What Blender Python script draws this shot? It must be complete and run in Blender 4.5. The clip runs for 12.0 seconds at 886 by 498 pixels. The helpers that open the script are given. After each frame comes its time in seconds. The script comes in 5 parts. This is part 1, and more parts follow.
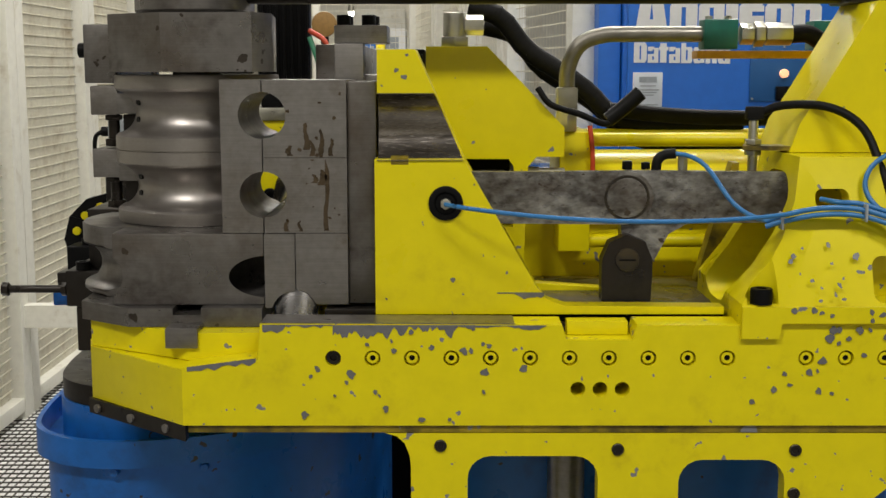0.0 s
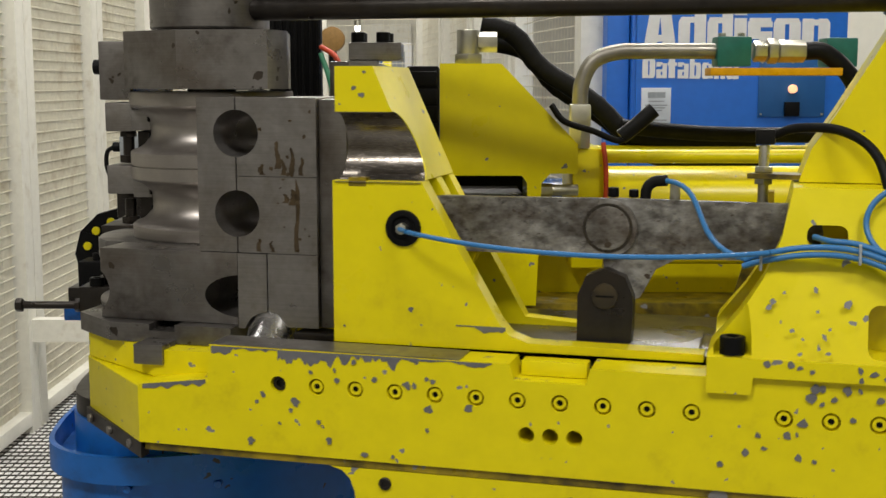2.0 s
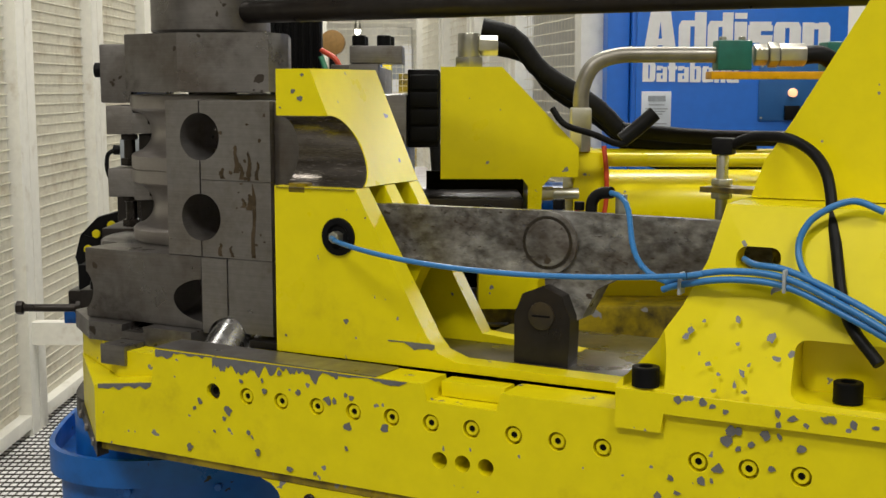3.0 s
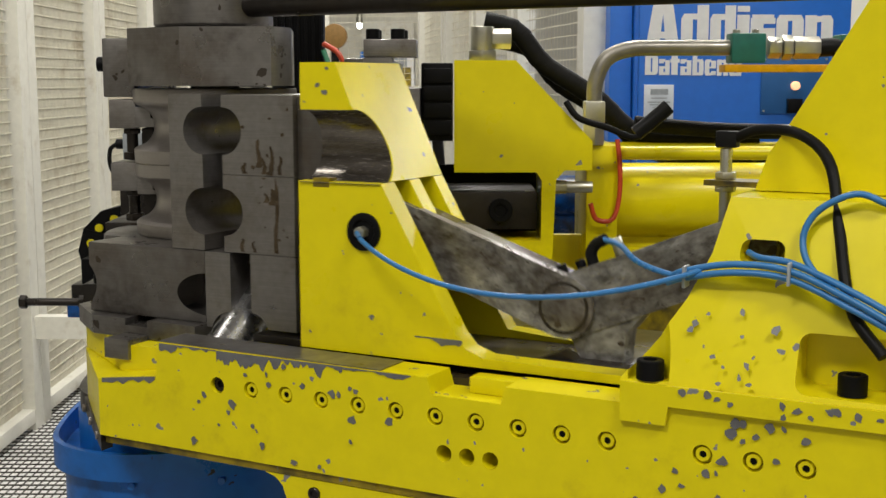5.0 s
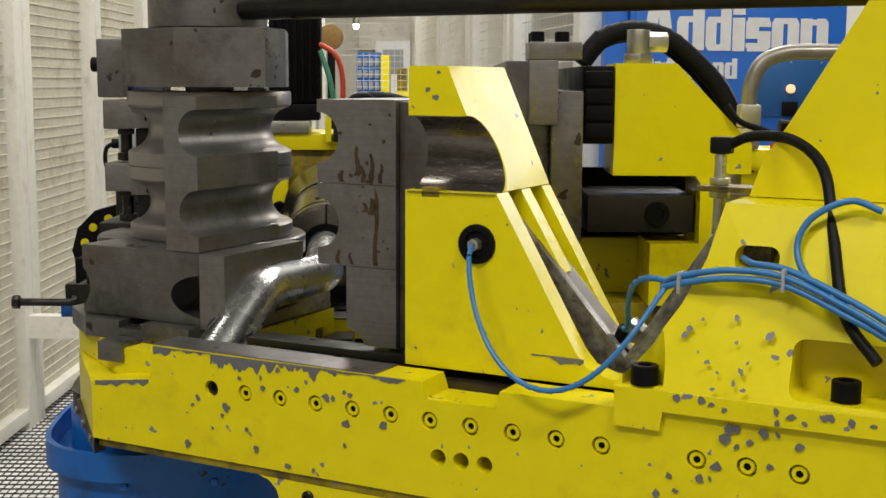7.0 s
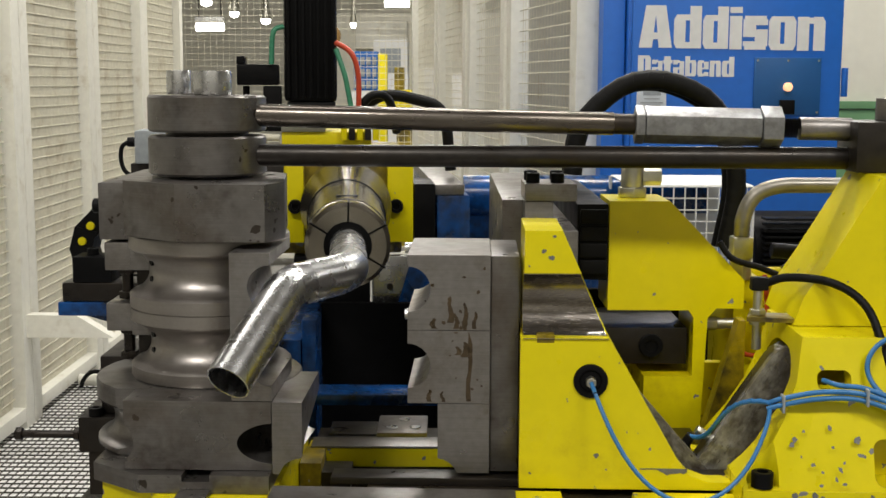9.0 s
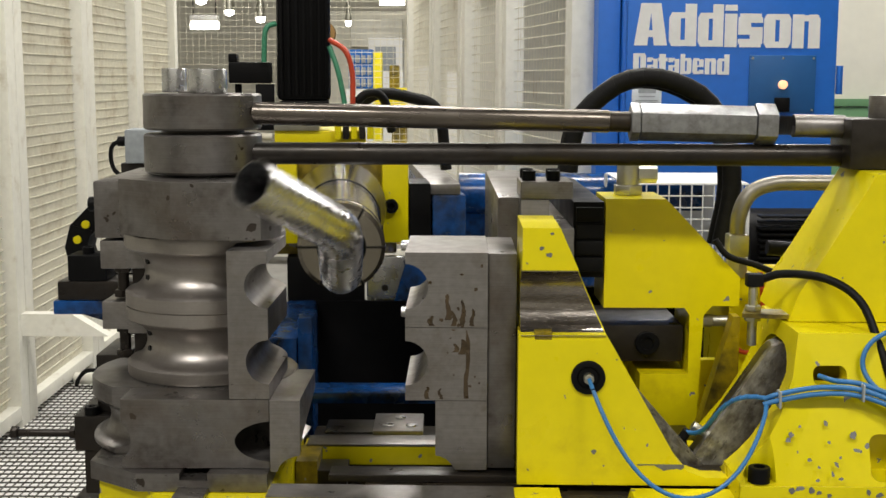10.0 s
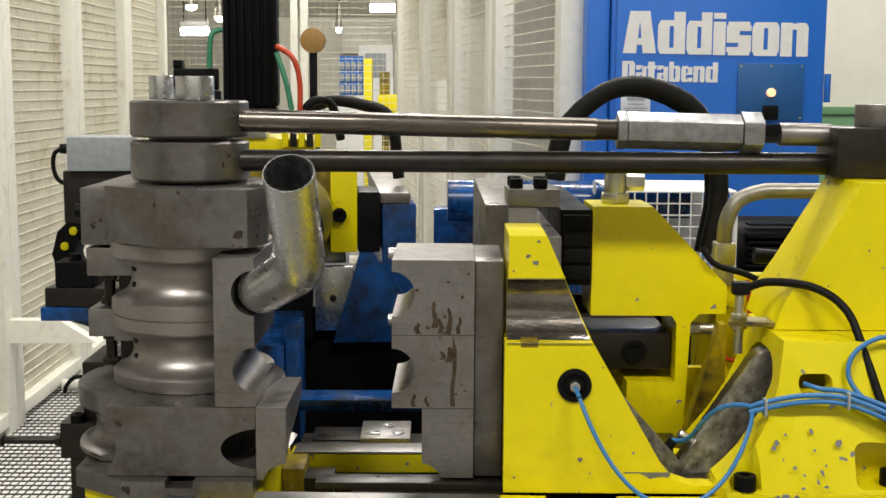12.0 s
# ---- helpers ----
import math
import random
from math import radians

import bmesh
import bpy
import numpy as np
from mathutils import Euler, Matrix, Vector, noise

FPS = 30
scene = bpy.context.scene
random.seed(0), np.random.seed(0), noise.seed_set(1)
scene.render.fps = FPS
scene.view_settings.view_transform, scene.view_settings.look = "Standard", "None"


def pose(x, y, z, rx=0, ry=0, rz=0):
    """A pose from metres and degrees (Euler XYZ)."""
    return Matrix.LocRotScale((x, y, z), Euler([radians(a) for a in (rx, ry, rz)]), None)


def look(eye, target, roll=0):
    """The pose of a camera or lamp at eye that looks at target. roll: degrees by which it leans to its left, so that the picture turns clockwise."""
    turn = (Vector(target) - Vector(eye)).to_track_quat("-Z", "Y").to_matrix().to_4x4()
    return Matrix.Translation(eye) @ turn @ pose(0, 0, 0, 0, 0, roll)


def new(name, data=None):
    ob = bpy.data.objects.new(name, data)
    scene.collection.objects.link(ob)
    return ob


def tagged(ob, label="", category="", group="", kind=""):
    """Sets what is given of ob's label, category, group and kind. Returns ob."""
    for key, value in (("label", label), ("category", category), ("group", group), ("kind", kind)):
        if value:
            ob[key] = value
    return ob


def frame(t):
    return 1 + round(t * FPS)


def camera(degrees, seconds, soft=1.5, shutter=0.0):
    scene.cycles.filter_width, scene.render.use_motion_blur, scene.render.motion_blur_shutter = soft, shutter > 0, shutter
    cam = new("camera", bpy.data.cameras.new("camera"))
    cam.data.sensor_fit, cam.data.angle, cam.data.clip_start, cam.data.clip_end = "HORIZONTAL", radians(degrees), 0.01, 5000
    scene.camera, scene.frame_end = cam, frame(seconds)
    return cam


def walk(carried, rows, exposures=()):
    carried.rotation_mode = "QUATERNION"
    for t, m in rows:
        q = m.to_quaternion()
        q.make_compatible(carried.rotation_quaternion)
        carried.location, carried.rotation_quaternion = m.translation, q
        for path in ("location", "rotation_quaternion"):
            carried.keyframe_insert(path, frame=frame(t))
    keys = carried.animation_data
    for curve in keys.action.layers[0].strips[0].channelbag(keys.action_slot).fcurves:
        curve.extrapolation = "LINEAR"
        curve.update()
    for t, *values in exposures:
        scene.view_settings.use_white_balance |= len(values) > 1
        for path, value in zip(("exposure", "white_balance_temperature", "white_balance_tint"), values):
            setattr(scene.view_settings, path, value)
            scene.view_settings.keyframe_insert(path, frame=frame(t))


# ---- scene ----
cam = camera(39.60, 12.0, shutter=0.4)
walk(cam, [
    (0, pose(0.3636, -1.8134, 1.4973, 81.706, 0, 0.153) @ pose(0, 0, 0, 0, 0, -0.047)),
    (0.5, pose(0.3630, -1.8134, 1.4961, 81.744, 0, 0.222) @ pose(0, 0, 0, 0, 0, -0.069)),
    (1, pose(0.3590, -1.8134, 1.4963, 81.587, 0, 0.326) @ pose(0, 0, 0, 0, 0, -0.185)),
    (1.5, pose(0.3540, -1.8134, 1.4985, 81.817, 0, 0.325) @ pose(0, 0, 0, 0, 0, -0.136)),
    (2, pose(0.3501, -1.8134, 1.5017, 82.345, 0, 0.372) @ pose(0, 0, 0, 0, 0, -0.003)),
    (2.5, pose(0.3469, -1.8134, 1.5007, 82.417, 0, 0.548) @ pose(0, 0, 0, 0, 0, 0.029)),
    (3, pose(0.3487, -1.8134, 1.5015, 82.503, 0, 0.359) @ pose(0, 0, 0, 0, 0, 0.056)),
    (5, pose(0.3475, -1.8134, 1.5013, 82.212, 0, 0.462) @ pose(0, 0, 0, 0, 0, -0.040)),
    (5.5, pose(0.3465, -1.8134, 1.5026, 82.260, 0, 0.488) @ pose(0, 0, 0, 0, 0, 0.085)),
    (6, pose(0.3479, -1.8134, 1.5026, 82.302, 0, 0.378) @ pose(0, 0, 0, 0, 0, 0.259)),
    (6.5, pose(0.3494, -1.8134, 1.5030, 82.144, 0, 0.290) @ pose(0, 0, 0, 0, 0, 0.076)),
    (7, pose(0.3507, -1.8134, 1.5010, 82.274, 0, 0.262) @ pose(0, 0, 0, 0, 0, 0.268)),
    (7.5, pose(0.3515, -1.8134, 1.5004, 82.295, 0, 0.323) @ pose(0, 0, 0, 0, 0, 0.225)),
    (7.7, pose(0.3519, -1.8134, 1.5002, 82.564, 0, 0.298) @ pose(0, 0, 0, 0, 0, 0.267)),
    (9.5, pose(0.3508, -1.8134, 1.4989, 82.144, 0, 0.058) @ pose(0, 0, 0, 0, 0, 0.171)),
    (10, pose(0.3501, -1.8134, 1.4988, 82.141, 0, -0.076) @ pose(0, 0, 0, 0, 0, 0.169)),
    (10.5, pose(0.3488, -1.8134, 1.4996, 82.150, 0, -0.232) @ pose(0, 0, 0, 0, 0, 0.294)),
    (11, pose(0.3493, -1.8134, 1.4998, 82.232, 0, -0.306) @ pose(0, 0, 0, 0, 0, 0.357)),
    (11.5, pose(0.3514, -1.8134, 1.5006, 82.362, 0, -0.376) @ pose(0, 0, 0, 0, 0, 0.433)),
    (12, pose(0.3551, -1.8134, 1.5004, 82.447, 0, -0.525) @ pose(0, 0, 0, 0, 0, 0.324)),
], exposures=[(0, -0.55), (1.5, -0.51), (2.5, -0.46), (7.5, -0.47), (9.5, -0.39), (10.5, -0.25), (12.0, -0.18)])
import itertools


# ---- light ----
world = bpy.data.worlds.new("hall_air")
scene.world = world
world.use_nodes = True
world.node_tree.nodes["Background"].inputs[0].default_value = (0.9, 0.95, 1.0, 1)
world.node_tree.nodes["Background"].inputs[1].default_value = 0.003


def unseen_area_light(x, y, z, sx, sy, power, col=(1.0, 0.962, 0.895)):
    d = bpy.data.lights.new("unseen_hall_light", "AREA")
    d.shape, d.size, d.size_y, d.energy, d.color = "RECTANGLE", sx, sy, power, col
    ob = new("unseen_hall_light", d)
    ob.location = (x, y, z)
    return ob


# Unseen hall lights; those at x 0.7 and -4.2 are added to brighten fences.
for lx, ly, power in ((-1.4, -3.2, 202), (2.2, -3.2, 186), (-1.2, 0.8, 36), (2.6, 1.2, 52), (0.7, 2.2, 180), (-0.4, 7.6, 260), (3.0, 7.0, 190), (-4.2, 5.0, 70)):
    unseen_area_light(lx, ly, 4.9, 1.6, 0.6, power)
# Unseen side light aimed to put a highlight on the clamp jaw's slope.
side = unseen_area_light(3.9, 3.3, 2.95, 1.5, 0.9, 52)
side.matrix_world = look((3.9, 3.3, 2.95), (0.4, -0.1, 1.4))


# ---- materials ----
def mat(name, base, rough=0.5, metal=0.0, grain=0.08, scale=60.0, bump=0.05, stain=None, stain_amt=0.0, stain_scale=6.0,
        chip=None, chip_amt=0.0, chip_scale=14.0, stretch=(1, 1, 1), emit=0.0, coat=0.0, tint=None, tint_amt=0.0, tint_scale=4.0, lines=0.0):
    m = bpy.data.materials.new(name)
    m.use_nodes = True
    nt = m.node_tree
    N, L = nt.nodes, nt.links
    b = N["Principled BSDF"]
    b.inputs["Roughness"].default_value = rough
    b.inputs["Metallic"].default_value = metal
    if max(base) < 0.02:
        b.inputs["Specular IOR Level"].default_value = 0.12
    if base[0] > 0.5 and base[2] < 0.02:
        b.inputs["Specular IOR Level"].default_value = 0.32
    if coat:
        b.inputs["Coat Weight"].default_value = coat
        b.inputs["Coat Roughness"].default_value = 0.15
    tc = N.new("ShaderNodeTexCoord")
    mp = N.new("ShaderNodeMapping")
    mp.inputs["Scale"].default_value = stretch
    L.new(tc.outputs["Object"], mp.inputs["Vector"])

    def noise_tex(s, detail=4.0, rgh=0.55):
        n = N.new("ShaderNodeTexNoise")
        n.inputs["Scale"].default_value = s
        n.inputs["Detail"].default_value = detail
        n.inputs["Roughness"].default_value = rgh
        L.new(mp.outputs["Vector"], n.inputs["Vector"])
        return n

    def mixc(fac, a, c):
        x = N.new("ShaderNodeMix")
        x.data_type = "RGBA"
        if isinstance(fac, float):
            x.inputs[0].default_value = fac
        else:
            L.new(fac, x.inputs[0])
        for sock, v in ((x.inputs[6], a), (x.inputs[7], c)):
            if isinstance(v, tuple):
                sock.default_value = (*v, 1)
            else:
                L.new(v, sock)
        return x.outputs[2]

    def ramp(src, lo, hi):
        r = N.new("ShaderNodeMapRange")
        r.inputs[1].default_value, r.inputs[2].default_value = lo, hi
        L.new(src, r.inputs[0])
        return r.outputs[0]

    n1 = noise_tex(scale)
    dark = tuple(c * (1 - grain * 2) for c in base)
    light = tuple(min(1, c * (1 + grain)) for c in base)
    col = mixc(ramp(n1.outputs[0], 0.3, 0.7), dark, light)
    rgh = None
    if stain:
        n2 = noise_tex(stain_scale, 6.0, 0.65)
        lo = 0.62 - 0.25 * stain_amt
        col = mixc(ramp(n2.outputs[0], lo, lo + 0.22), col, mixc(ramp(n1.outputs[0], 0.3, 0.8), stain, dark))
    if chip:
        n3 = noise_tex(chip_scale, 2.5, 0.5)
        lo = 0.74 - 0.12 * chip_amt
        cf = ramp(n3.outputs[0], lo, lo + 0.012)
        col = mixc(cf, col, chip)
    if tint:
        n5 = noise_tex(tint_scale, 8.0, 0.7)
        lo = 0.64 - 0.2 * tint_amt
        col = mixc(ramp(n5.outputs[0], lo, lo + 0.3), col, tint)
    if lines:
        m2 = N.new("ShaderNodeMapping")
        m2.inputs["Scale"].default_value = (14, 14, 700)
        L.new(tc.outputs["Object"], m2.inputs["Vector"])
        n6 = N.new("ShaderNodeTexNoise")
        n6.inputs["Scale"].default_value = 1.0
        n6.inputs["Detail"].default_value = 3.0
        L.new(m2.outputs["Vector"], n6.inputs["Vector"])
        mr = N.new("ShaderNodeMapRange")
        mr.inputs[1].default_value, mr.inputs[2].default_value = 0.35, 0.65
        mr.inputs[3].default_value, mr.inputs[4].default_value = 1 - lines, 1 + lines
        L.new(n6.outputs[0], mr.inputs[0])
        hs = N.new("ShaderNodeHueSaturation")
        L.new(mr.outputs[0], hs.inputs["Value"])
        L.new(col, hs.inputs["Color"])
        col = hs.outputs[0]
    L.new(col, b.inputs["Base Color"])
    n4 = noise_tex(scale * 0.35, 5.0)
    rr = N.new("ShaderNodeMapRange")
    rr.inputs[1].default_value, rr.inputs[2].default_value = 0.3, 0.7
    spread = min(0.11, 0.01 + grain * 1.6)
    rr.inputs[3].default_value, rr.inputs[4].default_value = max(0.02, rough - spread), min(1, rough + spread)
    L.new(n4.outputs[0], rr.inputs[0])
    L.new(rr.outputs[0], b.inputs["Roughness"])
    if bump:
        bp = N.new("ShaderNodeBump")
        bp.inputs["Strength"].default_value = bump
        bp.inputs["Distance"].default_value = 0.002
        L.new(n4.outputs[0], bp.inputs["Height"])
        L.new(bp.outputs[0], b.inputs["Normal"])
    if emit:
        b.inputs["Emission Color"].default_value = (*base, 1)
        b.inputs["Emission Strength"].default_value = emit
    return m


GREY_CHIP = (0.20, 0.20, 0.21)
M_YEL = mat("yellow_paint", (0.735, 0.632, 0.003), 0.33, 0, 0.025, 40, 0.04, (0.42, 0.31, 0.01), 0.16, 8.0, GREY_CHIP, 0.45, 52.0, tint=(0.61, 0.51, 0.004), tint_amt=0.25, tint_scale=5.0)
M_YELC = mat("yellow_paint_clean", (0.735, 0.632, 0.003), 0.30, 0, 0.02, 40, 0.16, (0.45, 0.33, 0.01), 0.12, 7.0, GREY_CHIP, 0.28, 50.0, tint=(0.63, 0.53, 0.004), tint_amt=0.2, tint_scale=4.0, coat=0.10)
# Grime, plus the shade of inner parts put into a darker yellow.
M_YELD = mat("grimy_shaded_yellow", (0.36, 0.265, 0.006), 0.36, 0, 0.1, 40, 0.08, (0.022, 0.016, 0.008), 1.1, 11.0, GREY_CHIP, 0.6, 30.0)
M_STEEL = mat("ground_steel", (0.265, 0.252, 0.243), 0.36, 0.8, 0.05, 110, 0.04, (0.15, 0.115, 0.08), 0.25, 16.0, tint=(0.15, 0.125, 0.10), tint_amt=0.75, tint_scale=9.0, lines=0.06)
M_DIE = mat("turned_die_steel", (0.37, 0.345, 0.325), 0.40, 0.92, 0.025, 160, 0.015, (0.25, 0.20, 0.17), 0.15, 9.0, tint=(0.26, 0.215, 0.18), tint_amt=0.5, tint_scale=6.0, lines=0.03)
M_PLATE = mat("worn_plate_steel", (0.205, 0.195, 0.188), 0.34, 0.82, 0.06, 60, 0.05, (0.07, 0.058, 0.05), 0.45, 13.0, (0.06, 0.05, 0.042), 0.35, 38.0, tint=(0.105, 0.082, 0.062), tint_amt=0.9, tint_scale=7.0, lines=0.06)
M_DARK = mat("dark_oiled_steel", (0.030, 0.026, 0.023), 0.36, 0.6, 0.15, 60, 0.06, (0.045, 0.033, 0.022), 0.5, 9.0)
M_LINK = mat("pitted_grey_paint", (0.34, 0.335, 0.32), 0.32, 0.25, 0.2, 120, 0.25, (0.026, 0.019, 0.014), 1.1, 24.0, (0.05, 0.036, 0.026), 0.55, 85.0, stretch=(0.6, 1, 1), tint=(0.07, 0.05, 0.036), tint_amt=0.75, tint_scale=9.0)
M_CHROME = mat("bright_tube_steel", (0.66, 0.665, 0.675), 0.27, 1.0, 0.02, 120, 0.0, (0.50, 0.49, 0.48), 0.1, 14.0, lines=0.0)
M_BLUE = mat("blue_machine_paint", (0.010, 0.135, 0.50), 0.33, 0, 0.05, 40, 0.05, (0.02, 0.045, 0.10), 0.3, 7.0, (0.03, 0.025, 0.02), 0.4, 40.0)
# Machine blue with oil stains, darkened as well for shade under the structure above.
M_BLUEO = mat("oily_shaded_blue", (0.008, 0.08, 0.30), 0.24, 0, 0.15, 40, 0.12, (0.006, 0.010, 0.018), 1.1, 7.0)
M_CAB = mat("blue_cabinet_paint", (0.013, 0.135, 0.55), 0.38, 0, 0.03, 30, 0.03)
M_PANELB = mat("dark_blue_panel", (0.012, 0.10, 0.30), 0.4, 0, 0.03, 30, 0.02)
M_WHITE = mat("white_lettering", (0.80, 0.80, 0.78), 0.5, 0, 0.03, 30, 0.0)
M_CREAM = mat("cream_fence_paint", (0.80, 0.785, 0.70), 0.42, 0, 0.03, 30, 0.05, (0.42, 0.34, 0.20), 0.2, 7.0)
M_MESH = mat("cream_mesh_wire", (0.80, 0.765, 0.63), 0.5, 0, 0.05, 30, 0.0, (0.42, 0.32, 0.17), 0.4, 4.0)
M_BLACK = mat("black_anodised", (0.0045, 0.0045, 0.005), 0.45, 0.0, 0.1, 40, 0.03)
M_RUBBER = mat("black_rubber", (0.0085, 0.0085, 0.0085), 0.5, 0, 0.15, 60, 0.05)
M_CABLE = mat("blue_cable_jacket", (0.03, 0.17, 0.42), 0.4, 0, 0.06, 60, 0.0)
M_ORANGE = mat("orange_yellow_strip", (0.72, 0.36, 0.004), 0.35)
M_RED = mat("red_wire", (0.55, 0.06, 0.02), 0.4)
M_GREENW = mat("green_wire", (0.05, 0.25, 0.14), 0.4)
M_GREENF = mat("green_fitting_paint", (0.01, 0.13, 0.10), 0.4)
M_ZINC = mat("zinc_fitting", (0.50, 0.49, 0.42), 0.35, 0.9, 0.06, 60, 0.04)
M_PIPE = mat("grey_hydraulic_pipe", (0.28, 0.265, 0.23), 0.4, 0.7, 0.08, 50, 0.04)
M_LABEL = mat("pale_printed_label", (0.62, 0.66, 0.70), 0.5, 0, 0.03, 30, 0.0)
M_BOX = mat("grey_plastic_box", (0.33, 0.36, 0.38), 0.45)
M_FLOOR = mat("concrete_floor", (0.24, 0.235, 0.22), 0.6, 0, 0.1, 12, 0.1, (0.25, 0.23, 0.2), 0.5, 1.5)
M_GRATE = mat("dark_grating_steel", (0.055, 0.05, 0.042), 0.45, 0.5, 0.1, 30, 0.05)
# Colour of the unseen walls, darkened so that they bounce less light.
M_WALLD = mat("dimmed_hall_wall", (0.36, 0.35, 0.31), 0.6, 0, 0.03, 10, 0.0, (0.28, 0.27, 0.24), 0.4, 0.6)
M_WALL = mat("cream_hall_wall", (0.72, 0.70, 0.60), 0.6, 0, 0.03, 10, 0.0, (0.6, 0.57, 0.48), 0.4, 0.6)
M_GREENWALL = mat("green_dado_paint", (0.13, 0.28, 0.13), 0.6, 0, 0.03, 10, 0.0)
M_CEIL = mat("hall_ceiling_paint", (0.20, 0.175, 0.14), 0.7, 0, 0.05, 4, 0.0)
M_LAMP = mat("lit_lamp_lens", (1.0, 0.96, 0.86), 0.4, 0, 0.0, 10, 0.0, emit=9.0)
M_PILOT = mat("lit_pilot_lamp", (1.0, 0.50, 0.26), 0.4, 0, 0.0, 10, 0.0, emit=1.5)
M_BRASS = mat("brown_gauge_face", (0.30, 0.17, 0.05), 0.45, 0.2)
M_OILRUN = mat("brown_oil_run", (0.085, 0.060, 0.034), 0.28, 0.4, 0.3, 60, 0.05)
# Oily brown, darkened further for the shade inside arm, bed and links.
M_PIT = mat("oily_shaded_pit", (0.03, 0.024, 0.017), 0.3, 0.2, 0.2, 30, 0.1, (0.11, 0.075, 0.02), 0.4, 10.0)
M_BAREW = mat("bare_worn_metal", (0.17, 0.17, 0.18), 0.5, 0.3, 0.1, 60, 0.06)
M_GOLD = mat("bronze_turned_chuck", (0.29, 0.265, 0.22), 0.22, 0.95, 0.02, 120, 0.0, (0.26, 0.20, 0.13), 0.25, 12.0, tint=(0.17, 0.14, 0.10), tint_amt=0.4, tint_scale=10.0)


M_BORE = mat("oily_bore_steel", (0.36, 0.33, 0.30), 0.22, 0.9, 0.05, 60, 0.02, (0.05, 0.038, 0.028), 0.85, 1.0, stretch=(2.5, 26, 26), tint=(0.10, 0.08, 0.05), tint_amt=0.6, tint_scale=2.0)
M_GALV = mat("scuffed_galvanised_steel", (0.33, 0.335, 0.345), 0.38, 0.8, 0.12, 90, 0.06, (0.15, 0.14, 0.13), 0.5, 40.0)
M_ROD = mat("oily_rod_steel", (0.15, 0.132, 0.115), 0.28, 0.85, 0.06, 60, 0.03, (0.07, 0.055, 0.04), 0.6, 14.0, stretch=(0.3, 1, 1))
# Flat black that stands for the shade in deep gaps and screw sockets.
M_VOID = mat("matt_void_black", (0.0025, 0.0025, 0.0028), 0.9, 0.0, 0.1, 40, 0.0)


# ---- mesh helpers ----
def finish(bm, me, smooth=None):
    bmesh.ops.recalc_face_normals(bm, faces=bm.faces)
    bm.to_mesh(me)
    bm.free()
    if smooth:
        me.polygons.foreach_set("use_smooth", [True] * len(me.polygons))
        me.set_sharp_from_angle(angle=radians(smooth))


def part(name, bm, material, parent=None, label="", smooth=35):
    me = bpy.data.meshes.new(name)
    finish(bm, me, smooth)
    me.materials.append(material)
    ob = new(name, me)
    if parent is not None:
        ob.parent = parent
    if label:
        ob["label"] = label
    return ob


def thing(name, label, category, group="", kind=""):
    return tagged(new(name), label, category, group, kind)


def bevelled(bm, w, seg=2):
    if w > 0:
        es = [e for e in bm.edges if len(e.link_faces) == 2 and e.calc_face_angle(0) > 0.5]
        bmesh.ops.bevel(bm, geom=es, offset=w, segments=seg, affect="EDGES", profile=0.6, clamp_overlap=True)
    return bm


def add_box(bm, x0, x1, y0, y1, z0, z1):
    vs = bmesh.ops.create_cube(bm, size=1)["verts"]
    for v in vs:
        v.co = Vector(((x0 + x1) / 2 + v.co.x * (x1 - x0), (y0 + y1) / 2 + v.co.y * (y1 - y0), (z0 + z1) / 2 + v.co.z * (z1 - z0)))
    return bm


def box(x0, x1, y0, y1, z0, z1, w=0.002):
    return bevelled(add_box(bmesh.new(), x0, x1, y0, y1, z0, z1), w)


def add_prism(bm, pts, a, b, axis="y"):
    def at(p, d):
        return {"y": (p[0], d, p[1]), "z": (p[0], p[1], d), "x": (d, p[0], p[1])}[axis]
    va = [bm.verts.new(at(p, a)) for p in pts]
    vb = [bm.verts.new(at(p, b)) for p in pts]
    n = len(pts)
    bm.faces.new(va)
    bm.faces.new(list(reversed(vb)))
    for i in range(n):
        bm.faces.new((va[i], va[(i + 1) % n], vb[(i + 1) % n], vb[i]))
    return bm


def prism(pts, a, b, axis="y", w=0.002):
    return bevelled(add_prism(bmesh.new(), pts, a, b, axis), w)


def add_cyl(bm, p0, p1, r0, r1=None, n=24):
    p0, p1 = Vector(p0), Vector(p1)
    d = p1 - p0
    m = Matrix.Translation((p0 + p1) / 2) @ d.to_track_quat("Z", "Y").to_matrix().to_4x4()
    bmesh.ops.create_cone(bm, cap_ends=True, segments=n, radius1=r0, radius2=r0 if r1 is None else r1, depth=d.length, matrix=m)
    return bm


def cyl(p0, p1, r, n=24, w=0.0015):
    return bevelled(add_cyl(bmesh.new(), p0, p1, r, None, n), w)


def add_lathe(bm, prof, c=(0, 0), n=64, axis="z"):
    """Turn (r, h) pairs about the axis through c."""
    rings = []
    for r, h in prof:
        ring = []
        for i in range(n):
            a = 2 * math.pi * i / n
            u, v = r * math.cos(a), r * math.sin(a)
            ring.append(bm.verts.new((c[0] + u, c[1] + v, h) if axis == "z" else (c[0] + u, h, c[1] + v)))
        rings.append(ring)
    for a, b in zip(rings, rings[1:]):
        for i in range(n):
            bm.faces.new((a[i], a[(i + 1) % n], b[(i + 1) % n], b[i]))
    bm.faces.new(rings[0])
    bm.faces.new(list(reversed(rings[-1])))
    return bm


